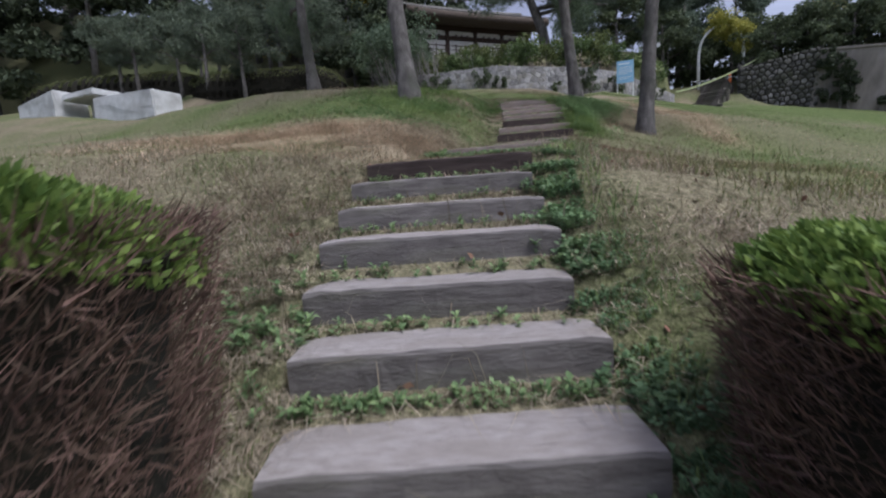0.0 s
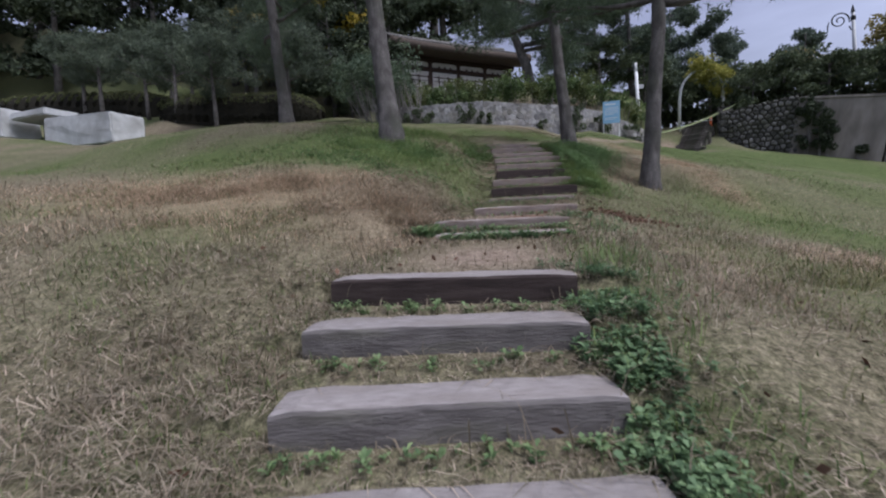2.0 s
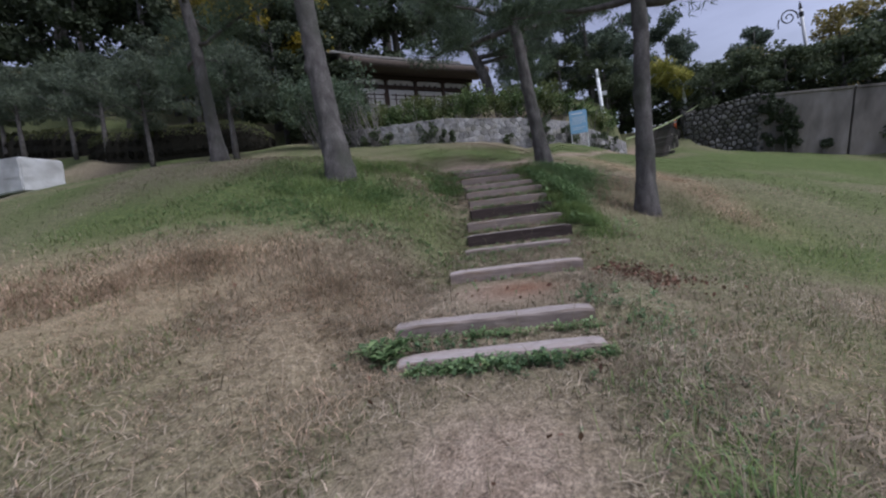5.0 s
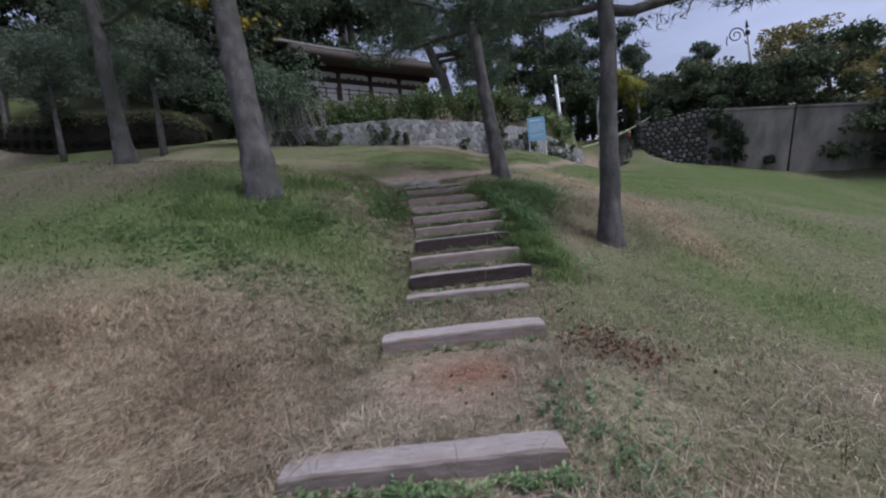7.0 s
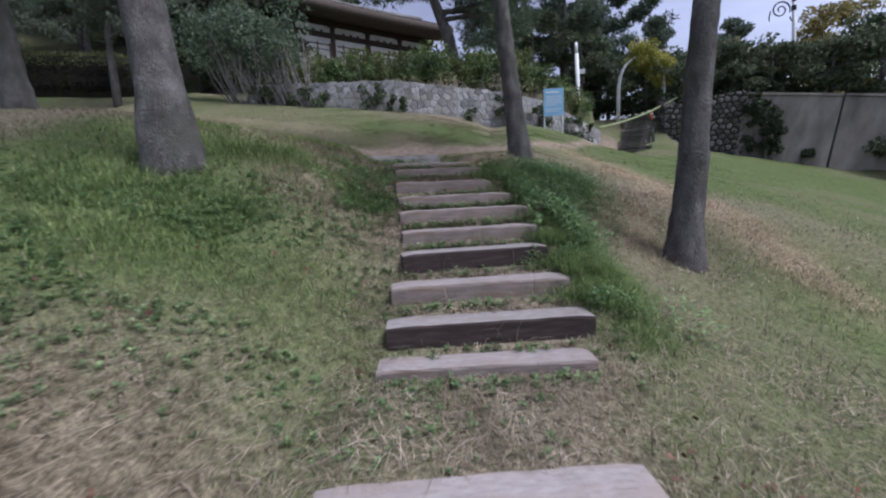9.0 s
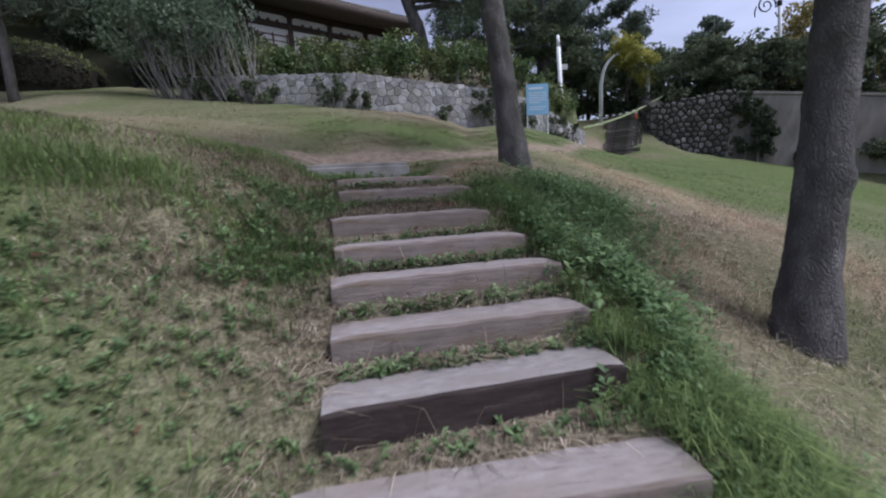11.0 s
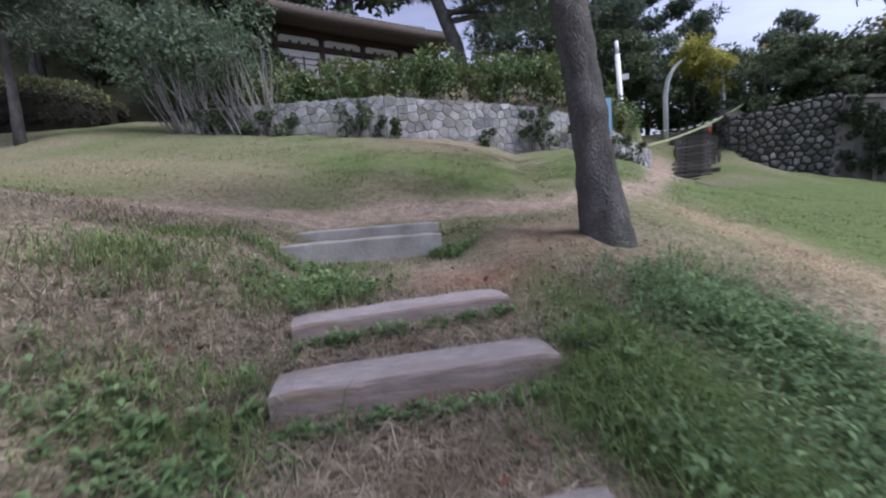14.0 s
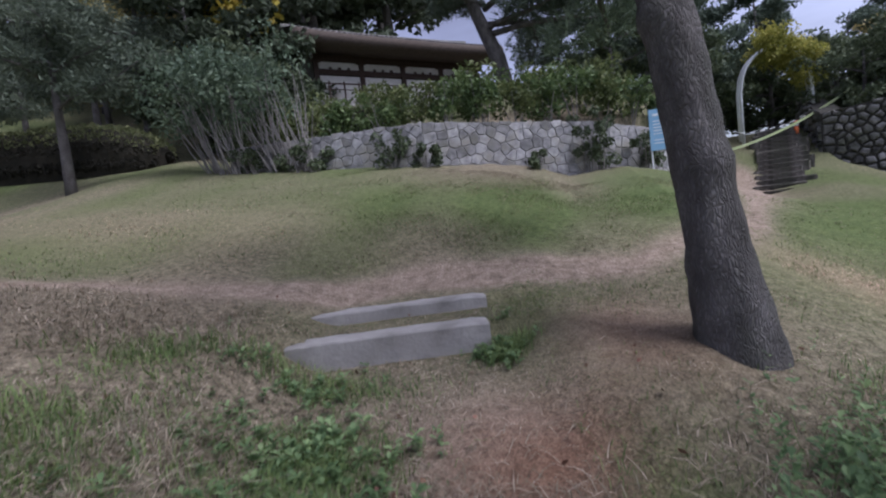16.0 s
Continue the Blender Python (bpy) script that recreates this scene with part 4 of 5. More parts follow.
dark_tree = wood_tree("", M_LEAF_DARK, 11, 4.4, 21, .25, 62, .45, 90, .1)
scatter(dark_tree, [(-20, 36, 1.3, 70), (-27, 37, 1.4, 140), (-34, 35, 1.4, 210), (-42, 33, 1.4, 280), (-15.5, 38, 1.2, 40), (-17, 42, 1.6, 100), (-30, 44, 1.7, 190), (-50, 40, 1.7, 20),
                    (-24, 32, 1.0, 310), (-38, 40, 1.5, 160), (-58, 34, 1.6, 60), (-13.2, 29.0, .75, 60), (-46, 28, 1.3, 240), (-12.2, 27.6, .66, 10), (-17.5, 30.5, .9, 250), (-29, 33, 1.1, 20), (-36, 31, 1.1, 120), (-12, 46, 1.6, 10), (-52, 30, 1.3, 80), (-22, 48, 1.8, 33), (-30, 52, 2.4, 50), (-45, 48, 2.4, 150), (-16, 54, 2.3, 250), (-60, 44, 2.3, 10), (-36, 58, 2.6, 90), (-13.6, 25.6, .68, 45), (-56, 24, 1.3, 15), (-64, 27, 1.7, 100), (-58, 17, 1.3, 200), (-70, 20, 1.8, 300), (-66, 34, 2.0, 140), (-74, 30, 2.2, 60)],
        "tall dark evergreen tree in the wood behind the hedge", "evergreens behind the hedge")
mid_tree = wood_tree("", M_NEEDLE_FAR, 10, 3.4, 31, .2, 80, .37, 90, .12, .26)
scatter(mid_tree, [(6, 36, 1.0, 0), (9, 40, 1.0, 70), (14, 42, .85, 140), (19, 44, .8, 40), (5.5, 31, .8, 20), (26, 46, .8, 90), (33, 44, .8, 200), (40, 42, .8, 10),
                   (12, 37, .82, 300), (17, 37.5, .72, 100), (3.4, 33.5, .9, 33), (7.6, 34.8, .8, 150), (9, 47, 1.1, 200), (1.5, 41, .75, 77)],
        "dark conifer on the rise behind the wall", "conifers behind the wall")
tan_tree = wood_tree("", M_LEAF_AUTUMN, 8, 4.2, 41, .2, 95, .27, 100, .15)
scatter(tan_tree, [(20.5, 34, .78, 0), (24, 33, .62, 80), (28, 36, .68, 160), (17, 35, .6, 220), (34, 34, .6, 300), (23, 38, .8, 100), (31, 31, .5, 200), (26, 29.5, .45, 50), (38, 30, .5, 140), (-21.5, 30, 1.1, 40)], "broad tree turning brown and olive in autumn", "autumn trees")
gold_tree = wood_tree("", M_LEAF_YELLOW, 6, 2.6, 51, .14, 90, .22, 50, .3)
scatter(gold_tree, [(-15.8, 28.2, 2.0, 0)], "tree with golden yellow autumn leaves", "autumn trees")
low_tree = wood_tree("", M_LEAF_BUSH, 3.2, 2.1, 61, .1, 64, .2, 63, .08)
scatter(low_tree, [(13.5, 30, 1, 0), (16, 29.5, 1.0, 80), (12.5, 32.5, 1.1, 150), (15, 33, 1.2, 200), (18.5, 28.5, 1.0, 30), (10.6, 33.5, 1.1, 20), (6.2, 30.5, .9, 140), (8.6, 34.5, 1.2, 0), (6.8, 33, 1.1, 60), (3.5, 29.5, .9, 70), (11.5, 35.5, 1.3, 200), (-10.4, 24.9, 1.1, 220), (-11.2, 23.6, .62, 10), (-9.9, 23.2, .55, 150), (-11.6, 25.2, 1.0, 90), (-12.8, 26.2, 1.2, 300), (20.0, 24.2, 1.2, 10), (21, 23.8, 1.3, 100), (22.5, 23.4, 1.3, 200), (19, 27.5, 1.3, 50), (15, 28.6, .9, 20), (13.8, 29.0, .8, 120), (11.8, 29.6, .8, 250), (17, 27.6, .9, 0)],
        "dense dark green bush above the retaining wall", "bushes above the retaining walls")


def shrub(x, y, z, w, h, leaf, label, seed, group, stems=5, size=.13, per=70, clumps=14, droop=.3, low=.35):
    root = thing("shrub", label, "shrub", pose(x, y, z), group)
    rnd = random.Random(seed)
    cs, rr = [], []
    for i in range(stems):
        a = rnd.uniform(0, 6.28)
        e = Vector((math.cos(a) * w * .35, math.sin(a) * w * .35, h * rnd.uniform(.6, .95)))
        bm = bmesh.new()
        tube(bm, [Vector((e.x * .15, e.y * .15, -.15)), Vector((e.x * .5, e.y * .5, h * .35)), e], [.02, .015, .006], 5, seed=i)
        part("stem", bm, M_BARE, root)
    for i in range(clumps):
        cs.append((rnd.uniform(-.5, .5) * w, rnd.uniform(-.4, .4) * w, h * rnd.uniform(low, .9)))
        rr.append(min(w, h) * rnd.uniform(.16, .3))
    v, f = leaf_cloud(cs, rr, per, size, seed, .5, droop=droop)
    raw("leaves", v, f, leaf, root)


def shrub_row():
    rnd = random.Random(8)
    xs = [-7.0, -5.9, -4.8, -3.7, -2.7, -1.8, -.9, 0, .8, 1.6, 2.4, 3.1, 3.9, 4.6, 5.3]
    for i, x in enumerate(xs):
        y = float(np.interp(x, [p[0] for p in STONE_LINE], [p[1] for p in STONE_LINE])) + rnd.uniform(.5, .9)
        h = rnd.uniform(1.3, 1.8) * (.8 if x > 2.6 else 1)
        top = float(np.interp(x, [-8, -2.3, 1.7, 3.4, 6.4], [7.7, 7.6, 7.25, 7.0, 6.0]))
        shrub(x, y, min(top, at(x, y)) - .05, 1.3, h, (M_LEAF, M_LEAF_OLIVE, M_LEAF)[i % 3], "leafy green shrub overhanging the stone wall", 100 + i, "shrubs along the wall", size=.14)
    for i, x in enumerate((-6.5, -4.0, -1.5, .7, 2.2)):
        y = float(np.interp(x, [p[0] for p in STONE_LINE], [p[1] for p in STONE_LINE])) + 2.1
        shrub(x, y, at(x, y) - .1, 1.7, 1.6, M_LEAF_OLIVE, "olive-green shrub on the bank behind the wall", 150 + i, "shrubs on the bank", size=.15, clumps=18)
    for i, (x, h) in enumerate(((-6.0, .7), (-3.1, .9), (.5, .5), (1.85, 1.7), (4.7, 1.1), (-7.2, .8), (2.1, 1.5), (-2.2, .6), (3.3, 1.2), (5.5, 1.2), (-5.2, 1.0))):
        y = float(np.interp(x, [p[0] for p in STONE_LINE], [p[1] for p in STONE_LINE])) - .28
        shrub(x, y, at(x, y - .1), .75, h, M_LEAF_BUSH, "dark creeper growing up the stone wall", 170 + i, "creepers on the stone wall", stems=3, size=.11, clumps=9, low=.1)
    for i, (x, y) in enumerate(((13.3, 26.75), (13.75, 26.6), (14.1, 26.5))):
        shrub(x, y, at(x, y), .7, 3.4 - i * .5, M_LEAF_DARK, "dark creeper hanging on the concrete wall", 190 + i, "creepers on the concrete wall", stems=4, size=.14, clumps=26, low=.1)
    shrub(15.2, 26.2, at(15.2, 26.2), .5, .75, M_LEAF_DARK, "small dark bush at the foot of the concrete wall", 199, "creepers on the concrete wall", stems=3, clumps=8)


shrub_row()


def stem_thicket():
    """The tall grey-green shrub with many bare slanting stems at the wall's end."""
    rnd = random.Random(12)
    for i in range(6):
        x, y = -8.3 + i * .56 + rnd.uniform(-.2, .2), 20.15 + rnd.uniform(-.2, .4)
        z = at(x, y) - .1
        root = thing("tall_shrub", "tall grey-green shrub with many bare slanting stems", "shrub", pose(x, y, z), "tall shrubs at the wall's end")
        cs, rr = [], []
        for k in range(13):
            a = rnd.uniform(-1, 1)
            e = Vector((a * 1.0 - .75, rnd.uniform(-.5, .6), rnd.uniform(2.0, 3.0)))
            bm = bmesh.new()
            tube(bm, [Vector((a * .35, rnd.uniform(-.2, .2), -.1)), Vector((e.x * .45 + rnd.uniform(-.15, .15), e.y * .5, e.z * .35)), Vector((e.x * .75 + rnd.uniform(-.15, .15), e.y * .7, e.z * .7)), e], [.02, .016, .012, .005], 5, seed=k)
            part("stem", bm, M_BARE, root)
            if i < 5:
                for _ in range(2):
                    cs.append(tuple(e + Vector((rnd.uniform(-.6, .6), rnd.uniform(-.5, .5), rnd.uniform(-.7, .9)))))
                    rr.append(rnd.uniform(.25, .5))
        if cs:
            v, f = leaf_cloud(cs, rr, 46, .15, 300 + i, .45, droop=.4)
            raw("leaves", v, f, M_LEAF_GREY, root)


stem_thicket()


# ---- the big spreading pine behind the wall ----
def spreading_pine():
    x, y = -.6, 27.5
    z = at(x, y)
    root = thing("spreading_pine", "old dark pine with low spreading limbs behind the wall", "tree")
    bm = bmesh.new()
    tube(bm, [(x, y, z - .4), (x - .3, y, z + 1.5), (x - .9, y - .3, z + 3.2), (x - 1.6, y - .3, z + 5.5)], [.35, .3, .24, .12], 10, rough=.15)
    part("trunk", bm, M_BARK, root, smooth=True)
    cs, rr = [], []
    rnd = random.Random(5)
    for i, (h, head, ln, rise) in enumerate(((2.4, 350, 6.5, .02), (2.8, 20, 6.5, .06), (3.6, 200, 2.8, .2), (3.4, 330, 5, .1), (4.2, 170, 3.0, .2), (4.2, 30, 5, .2), (4.6, 250, 4, .2), (5.2, 90, 4, .3), (2.6, 300, 4, .1), (5.4, 180, 3.5, .3), (5.4, 0, 4.5, .3))):
        path = limb_path((x - .6, y - .1, z + h), head, ln, rise, 400 + i, .25, 9)
        bm = bmesh.new()
        tube(bm, path, [.13 * (1 - .85 * k / 9) for k in range(10)], 7, rough=.2, seed=i)
        part("limb", bm, M_BARK, root, smooth=True)
        for k in range(3, 10):
            for _ in range(4):
                cs.append(tuple(path[k] + Vector((rnd.uniform(-.8, .8), rnd.uniform(-.8, .8), rnd.uniform(-.1, .6)))))
                rr.append(rnd.uniform(.35, .65))
    v, f = needle_cloud(cs, rr, 24, 5, .3, 7, width=.022)
    raw("crown", v, f, M_NEEDLE_FAR, root)


spreading_pine()


# ---- the old hall above ----
def hall():
    heading = 43.0
    root = thing("tiled_hall", "low white-walled hall with dark timber posts and a thick grey-brown roof", "building", pose(-10.9, 30.8, 11.98, 0, 0, heading))
    bays, bay = 4, 2.5
    length = bays * bay

    def b(name, size, place, mat, bevel=.01, label=""):
        bm = bmesh.new()
        box(bm, size, (0, 0, 0), bevel)
        ob = part(name, bm, mat, root, label)
        ob.matrix_local = pose(*place)
        return ob

    def lift(x):
        return .12 * (abs(x - length / 2) / (length / 2 + .9)) ** 3
    b("foundation", (length + .8, 6.2, 2.6), (length / 2, 2.2, -1.32), M_STONE_DARK)
    b("back_wall", (length, .2, 2.5), (length / 2, 5, 1.25), M_PLASTER)
    b("end_wall", (.2, 4.8, 2.5), (.1, 2.55, 1.25), M_PLASTER)
    b("end_wall", (.2, 4.8, 2.5), (length - .1, 2.55, 1.25), M_PLASTER)
    for i in range(bays + 1):
        b("post", (.26, .26, 2.46), (i * bay, 0, 1.23), M_WOOD_DARK)
        b("bracket", (.62, .22, .2), (i * bay, -.06, 2.26), M_WOOD_DARK, .04)
    for i in range(bays):
        x = i * bay + bay / 2
        b("wall_panel", (bay - .26, .08, 1.46), (x, .06, .76), M_PLASTER)
        b("wall_panel", (bay - .26, .08, .4), (x, .06, 2.03), M_PLASTER)
        b("tie_beam", (bay - .26, .2, .28), (x, .03, 1.68), M_WOOD_DARK)
        b("tie_beam", (bay - .26, .2, .12), (x, .03, 2.3), M_WOOD_DARK)
        for u in (-.5, 0, .5):
            b("ornament", (.2, .06, .12), (x + u, -.1, 1.86), M_WOOD_DARK, .04)
        for z, t in ((.86, .07), (.55, .05)):
            b("rail", (bay - .1, t, t), (x, -.62, z), M_WOOD_DARK)
        for u in (-.8, 0, .8):
            b("baluster", (.08, .08, 1.05), (x + u, -.62, .46), M_WOOD_DARK)
    b("eave_beam", (length + .8, .26, .2), (length / 2, -.04, 2.46), M_WOOD_DARK)
    # the thick rounded eave, front and back
    prof = [(.1, 2.56), (-.7, 2.5), (-1.3, 2.5), (-1.52, 2.58), (-1.62, 2.78), (-1.58, 3.0), (-1.42, 3.14), (-.9, 3.3), (.1, 3.4)]
    for side in (0, 1):
        bm = bmesh.new()
        rings = [[bm.verts.new((x, y if side == 0 else 5.1 - y, z + lift(x))) for y, z in prof] for x in np.linspace(-1.2, length + 1.2, 25)]
        for u, v in zip(rings, rings[1:]):
            for j in range(len(prof)):
                bm.faces.new((u[j], u[(j + 1) % len(prof)], v[(j + 1) % len(prof)], v[j]))
        bm.faces.new(rings[0])
        bm.faces.new(rings[-1][::-1])
        bmesh.ops.recalc_face_normals(bm, faces=bm.faces)
        part("eave", bm, M_EAVE, root, "thick rounded weathered brown eave", smooth=True)
    # roof: a front and a back slope with rows of round cover tiles
    rise = [(-1.42 + 3.97 * k / 10, 3.14 + 1.7 * (k / 10) ** 1.05) for k in range(11)]
    for side in (0, 1):
        bm = bmesh.new()
        rings = []
        for x in np.linspace(-1.2, length + 1.2, 17):
            rings.append([bm.verts.new((x, (y if side == 0 else 5.1 - y), z + lift(x))) for y, z in rise] + [bm.verts.new((x, (y if side == 0 else 5.1 - y), z + lift(x) - .2)) for y, z in rise[::-1]])
        for u, c in zip(rings, rings[1:]):
            for j in range(len(u)):
                bm.faces.new((u[j], u[(j + 1) % len(u)], c[(j + 1) % len(u)], c[j]))
        bm.faces.new(rings[0])
        bm.faces.new(rings[-1][::-1])
        bmesh.ops.recalc_face_normals(bm, faces=bm.faces)
        part("roof_slope", bm, M_ROOF, root, "weathered pale grey roof slope")
    shared = None
    for i in range(44):
        x = -1.15 + i * (length + 2.3) / 43
        if shared is None:
            bm = bmesh.new()
            tube(bm, [(0, y, z + .02) for y, z in rise[::2]], [.06] * 6, 8)
            ob = part("cover_tile", bm, M_ROOF, root)
            shared = ob.data
        else:
            ob = new("cover_tile", shared)
            ob.parent = root
        ob.matrix_local = pose(x, 0, lift(x))
    bm = bmesh.new()
    tube(bm, [(x, 2.55, 4.92 + lift(x)) for x in np.linspace(-1.1, length + 1.1, 12)], [.2] * 12, 8)
    part("ridge", bm, M_ROOF, root)
    for x in (.06, length - .06):
        bm = bmesh.new()
        tri = [(-.0, 2.4), (5.1, 2.4), (2.55, 4.7)]
        q = [[bm.verts.new((x + dx, y, z)) for y, z in tri] for dx in (-.07, .07)]
        bm.faces.new(q[0])
        bm.faces.new(q[1][::-1])
        for j in range(3):
            bm.faces.new((q[0][j], q[0][(j + 1) % 3], q[1][(j + 1) % 3], q[1][j]))
        bmesh.ops.recalc_face_normals(bm, faces=bm.faces)
        part("gable", bm, M_PLASTER, root)


M_EAVE = material("weathered_eave", [(.055, .044, .037), (.11, .088, .075)], 5, .9, .3, 20, (1, 4, 4))
hall()


# ---- poles, arch, sign and tape ----
def sign_board():
    x, y = 3.74, 22.5
    z = at(x, y)
    root = thing("sign_board", "pale blue notice board on two thin white legs", "sign", pose(x, y, z, 0, 0, 4))
    bm = bmesh.new()
    box(bm, (.78, .04, 1.05), (0, 0, 1.12), .008)
    board = part("board", bm, M_SIGN, root)
    for s in (-.36, .36):
        bm = bmesh.new()
        tube(bm, [(s, .03, -.2), (s, .03, 1.64)], [.022, .022], 8)
        part("leg", bm, M_WHITE_PAINT, root)
    for i, (w, zz) in enumerate(((.5, 1.5), (.6, 1.34), (.62, 1.26), (.58, 1.18), (.62, 1.1), (.4, 1.02), (.6, .86), (.5, .78))):
        bm = bmesh.new()
        box(bm, (w, .006, .025 if i else .06), (-.3 + w / 2, -.024, zz))
        part("text_line", bm, M_SIGN_BAR, board)


sign_board()


def white_pole():
    x, y = 5.4, 26.6
    z = 7.2
    root = thing("white_pole", "white pole with a small cap and bracket behind the wall", "pole", pose(x, y, z, 0, -2.5, 0))
    bm = bmesh.new()
    tube(bm, [(0, 0, -1.8), (0, 0, 2.35)], [.095, .09], 12)
    part("shaft", bm, M_WHITE_PAINT, root, smooth=True)
    bm = bmesh.new()
    tube(bm, [(0, 0, 2.35), (0, 0, 2.85)], [.07, .065], 12)
    part("cap", bm, M_WHITE_PAINT, root, smooth=True)
    bm = bmesh.new()
    box(bm, (.3, .08, .22), (.2, 0, 1.5), .01)
    part("bracket", bm, M_GREY_PAINT, root)


white_pole()


def street_lamp():
    x, y = 16.9, 30.0
    z = at(x, y)
    top = 12.5 - z
    root = thing("street_lamp", "slim pale street lamp pole with a black scrolled arm", "lamp", pose(x, y, z, 0, -3.5, 0))
    bm = bmesh.new()
    tube(bm, [(0, 0, -.3), (0, 0, top * .5), (0, 0, top - .4)], [.1, .09, .075], 12)
    part("shaft", bm, M_GREY_PAINT, root, smooth=True)
    bm = bmesh.new()
    tube(bm, [(0, 0, -.3), (0, 0, 2.6), (0, 0, 2.7)], [.15, .14, .1], 12)
    part("base_sleeve", bm, M_WOOD_DARK, root, "dark lower sleeve of the pole")
    bm = bmesh.new()
    tube(bm, [(0, 0, top - .85), (0, 0, top - .8), (0, 0, top - .62), (0, 0, top - .58)], [.085, .11, .11, .085], 10)
    tube(bm, [(0, 0, top - .42), (0, 0, top - .36), (0, 0, top - .3), (0, 0, top - .24), (0, 0, top)], [.08, .1, .06, .07, .015], 10)
    part("finial", bm, M_BLACK, root)
    # the scroll: out from the pole, over and curling inwards
    pts = [(0, 0, top - .75)]
    for k in range(26):
        w = math.radians(-20 + k * 24)
        rad = .46 - .015 * k
        pts.append((-.62 + rad * math.cos(w), 0, top - .72 + rad * math.sin(w)))
    bm = bmesh.new()
    tube(bm, pts, [.035] * 12 + [.03] * (len(pts) - 12), 7)
    arm = part("scroll_arm", bm, M_BLACK, root)
    bm = bmesh.new()
    tube(bm, [(-1.08, 0, top - .7), (-1.16, 0, top - 1.0), (-1.14, 0, top - 1.2)], [.03, .03, .02], 7)
    part("drop_hook", bm, M_BLACK, arm)
    bm = bmesh.new()
    tube(bm, [(-.2, 0, top - 1.1), (-.12, 0, top - 1.3), (0, 0, top - 1.35)], [.03, .03, .03], 7)
    part("brace", bm, M_BLACK, root)


street_lamp()


def arch():
    root = thing("garden_arch", "white metal garden arch overgrown at one side", "arch")
    a, b = Vector((8.05, 30.1, 7.05)), Vector((10.35, 29.9, 7.3))
    for k in (0, .3):
        off = Vector((.1, k, 0))
        pts = [a + off + Vector((0, 0, -.5)), a + off + Vector((0, 0, 1.5))]
        for s in np.linspace(.1, 1, 12):
            t = math.pi * s
            mid = (a + b) / 2
            pts.append(mid + off + Vector((-math.cos(t) * (b.x - a.x) / 2, 0, 1.5 + 1.45 * math.sin(t))))
        pts.append(b + off + Vector((0, 0, -.5)))
        bm = bmesh.new()
        tube(bm, pts, [.06] * len(pts), 8)
        part("hoop", bm, M_WHITE_PAINT, root, smooth=True)
    for s in (.2, .4, .6, .8):
        t = math.pi * s
        p = (a + b) / 2 + Vector((-math.cos(t) * (b.x - a.x) / 2 + .1, 0, 1.5 + 1.45 * math.sin(t)))
        bm = bmesh.new()
        tube(bm, [p, p + Vector((0, .3, 0))], [.025, .025], 6)
        part("rung", bm, M_WHITE_PAINT, root)
    vine = thing("climbing_vine", "yellow-green climbing vine heaped over the arch", "vine")
    rnd = random.Random(3)
    cs, rr = [], []
    for i in range(95):
        s = rnd.uniform(.42, .95)
        t = math.pi * s
        p = (a + b) / 2 + Vector((-math.cos(t) * (b.x - a.x) / 2 + rnd.uniform(-.3, .4), .25 + rnd.uniform(-.5, .5), 1.5 + 1.5 * math.sin(t) + rnd.uniform(-.45, .5)))
        cs.append(tuple(p))
        rr.append(rnd.uniform(.25, .5))
    v, f = leaf_cloud(cs, rr, 90, .14, 9, .4, droop=1.0)
    raw("leaves", v, f, M_LEAF_YELLOW_GREEN, vine)
    bm = bmesh.new()
    tube(bm, [b + Vector((.25, .2, -.4)), b + Vector((.15, .1, 1.0)), b + Vector((-.1, .2, 2.1))], [.05, .04, .03], 6)
    part("stem", bm, M_BARK, vine)


M_LEAF_YELLOW_GREEN = material("yellow_green_vine_leaves", [(.25, .26, .05), (.40, .38, .09)], 1.5, .6, 0, island=.35, through_light=.35)
arch()


def ribbon(name, label, a, b, sag, width, mat, category):
    pts = []
    A, B = Vector(a), Vector(b)
    for i in range(17):
        s = i / 16
        pts.append(A.lerp(B, s) - Vector((0, 0, sag * 4 * s * (1 - s))))
    bm = bmesh.new()
    rows = []
    for i, p in enumerate(pts):
        tw = .5 * math.sin(i * .6)
        rows.append([bm.verts.new(p + Vector((0, dy + tw * .02, dz))) for dy, dz in ((0, -width / 2), (0, width / 2), (.006, width / 2), (.006, -width / 2))])
    for u, v in zip(rows, rows[1:]):
        for j in range(4):
            bm.faces.new((u[j], u[(j + 1) % 4], v[(j + 1) % 4], v[j]))
    bm.faces.new(rows[0])
    bm.faces.new(rows[-1])
    bmesh.ops.recalc_face_normals(bm, faces=bm.faces)
    return tagged(mesh_object(name, bm, mat), label, category)


ribbon("barrier_tape", "sagging yellow-green barrier tape across the upper stair", (6.6, 27.6, 6.2), (11.6, 29.6, 8.1), .28, .09, M_TAPE, "tape")
rope = thing("chain_rope", "black and white striped rope across the upper stair", "rope")
for i in range(18):
    A, B = Vector((7.6, 29.3, 6.95)), Vector((10.6, 29.5, 7.55))

    def rope_at(s):
        return A.lerp(B, s) - Vector((0, 0, .25 * 4 * s * (1 - s)))
    bm = bmesh.new()
    tube(bm, [rope_at(i / 18), rope_at((i + 1) / 18)], [.022, .022], 6)
    part("band", bm, M_ROPE if i % 2 else M_BLACK, rope)


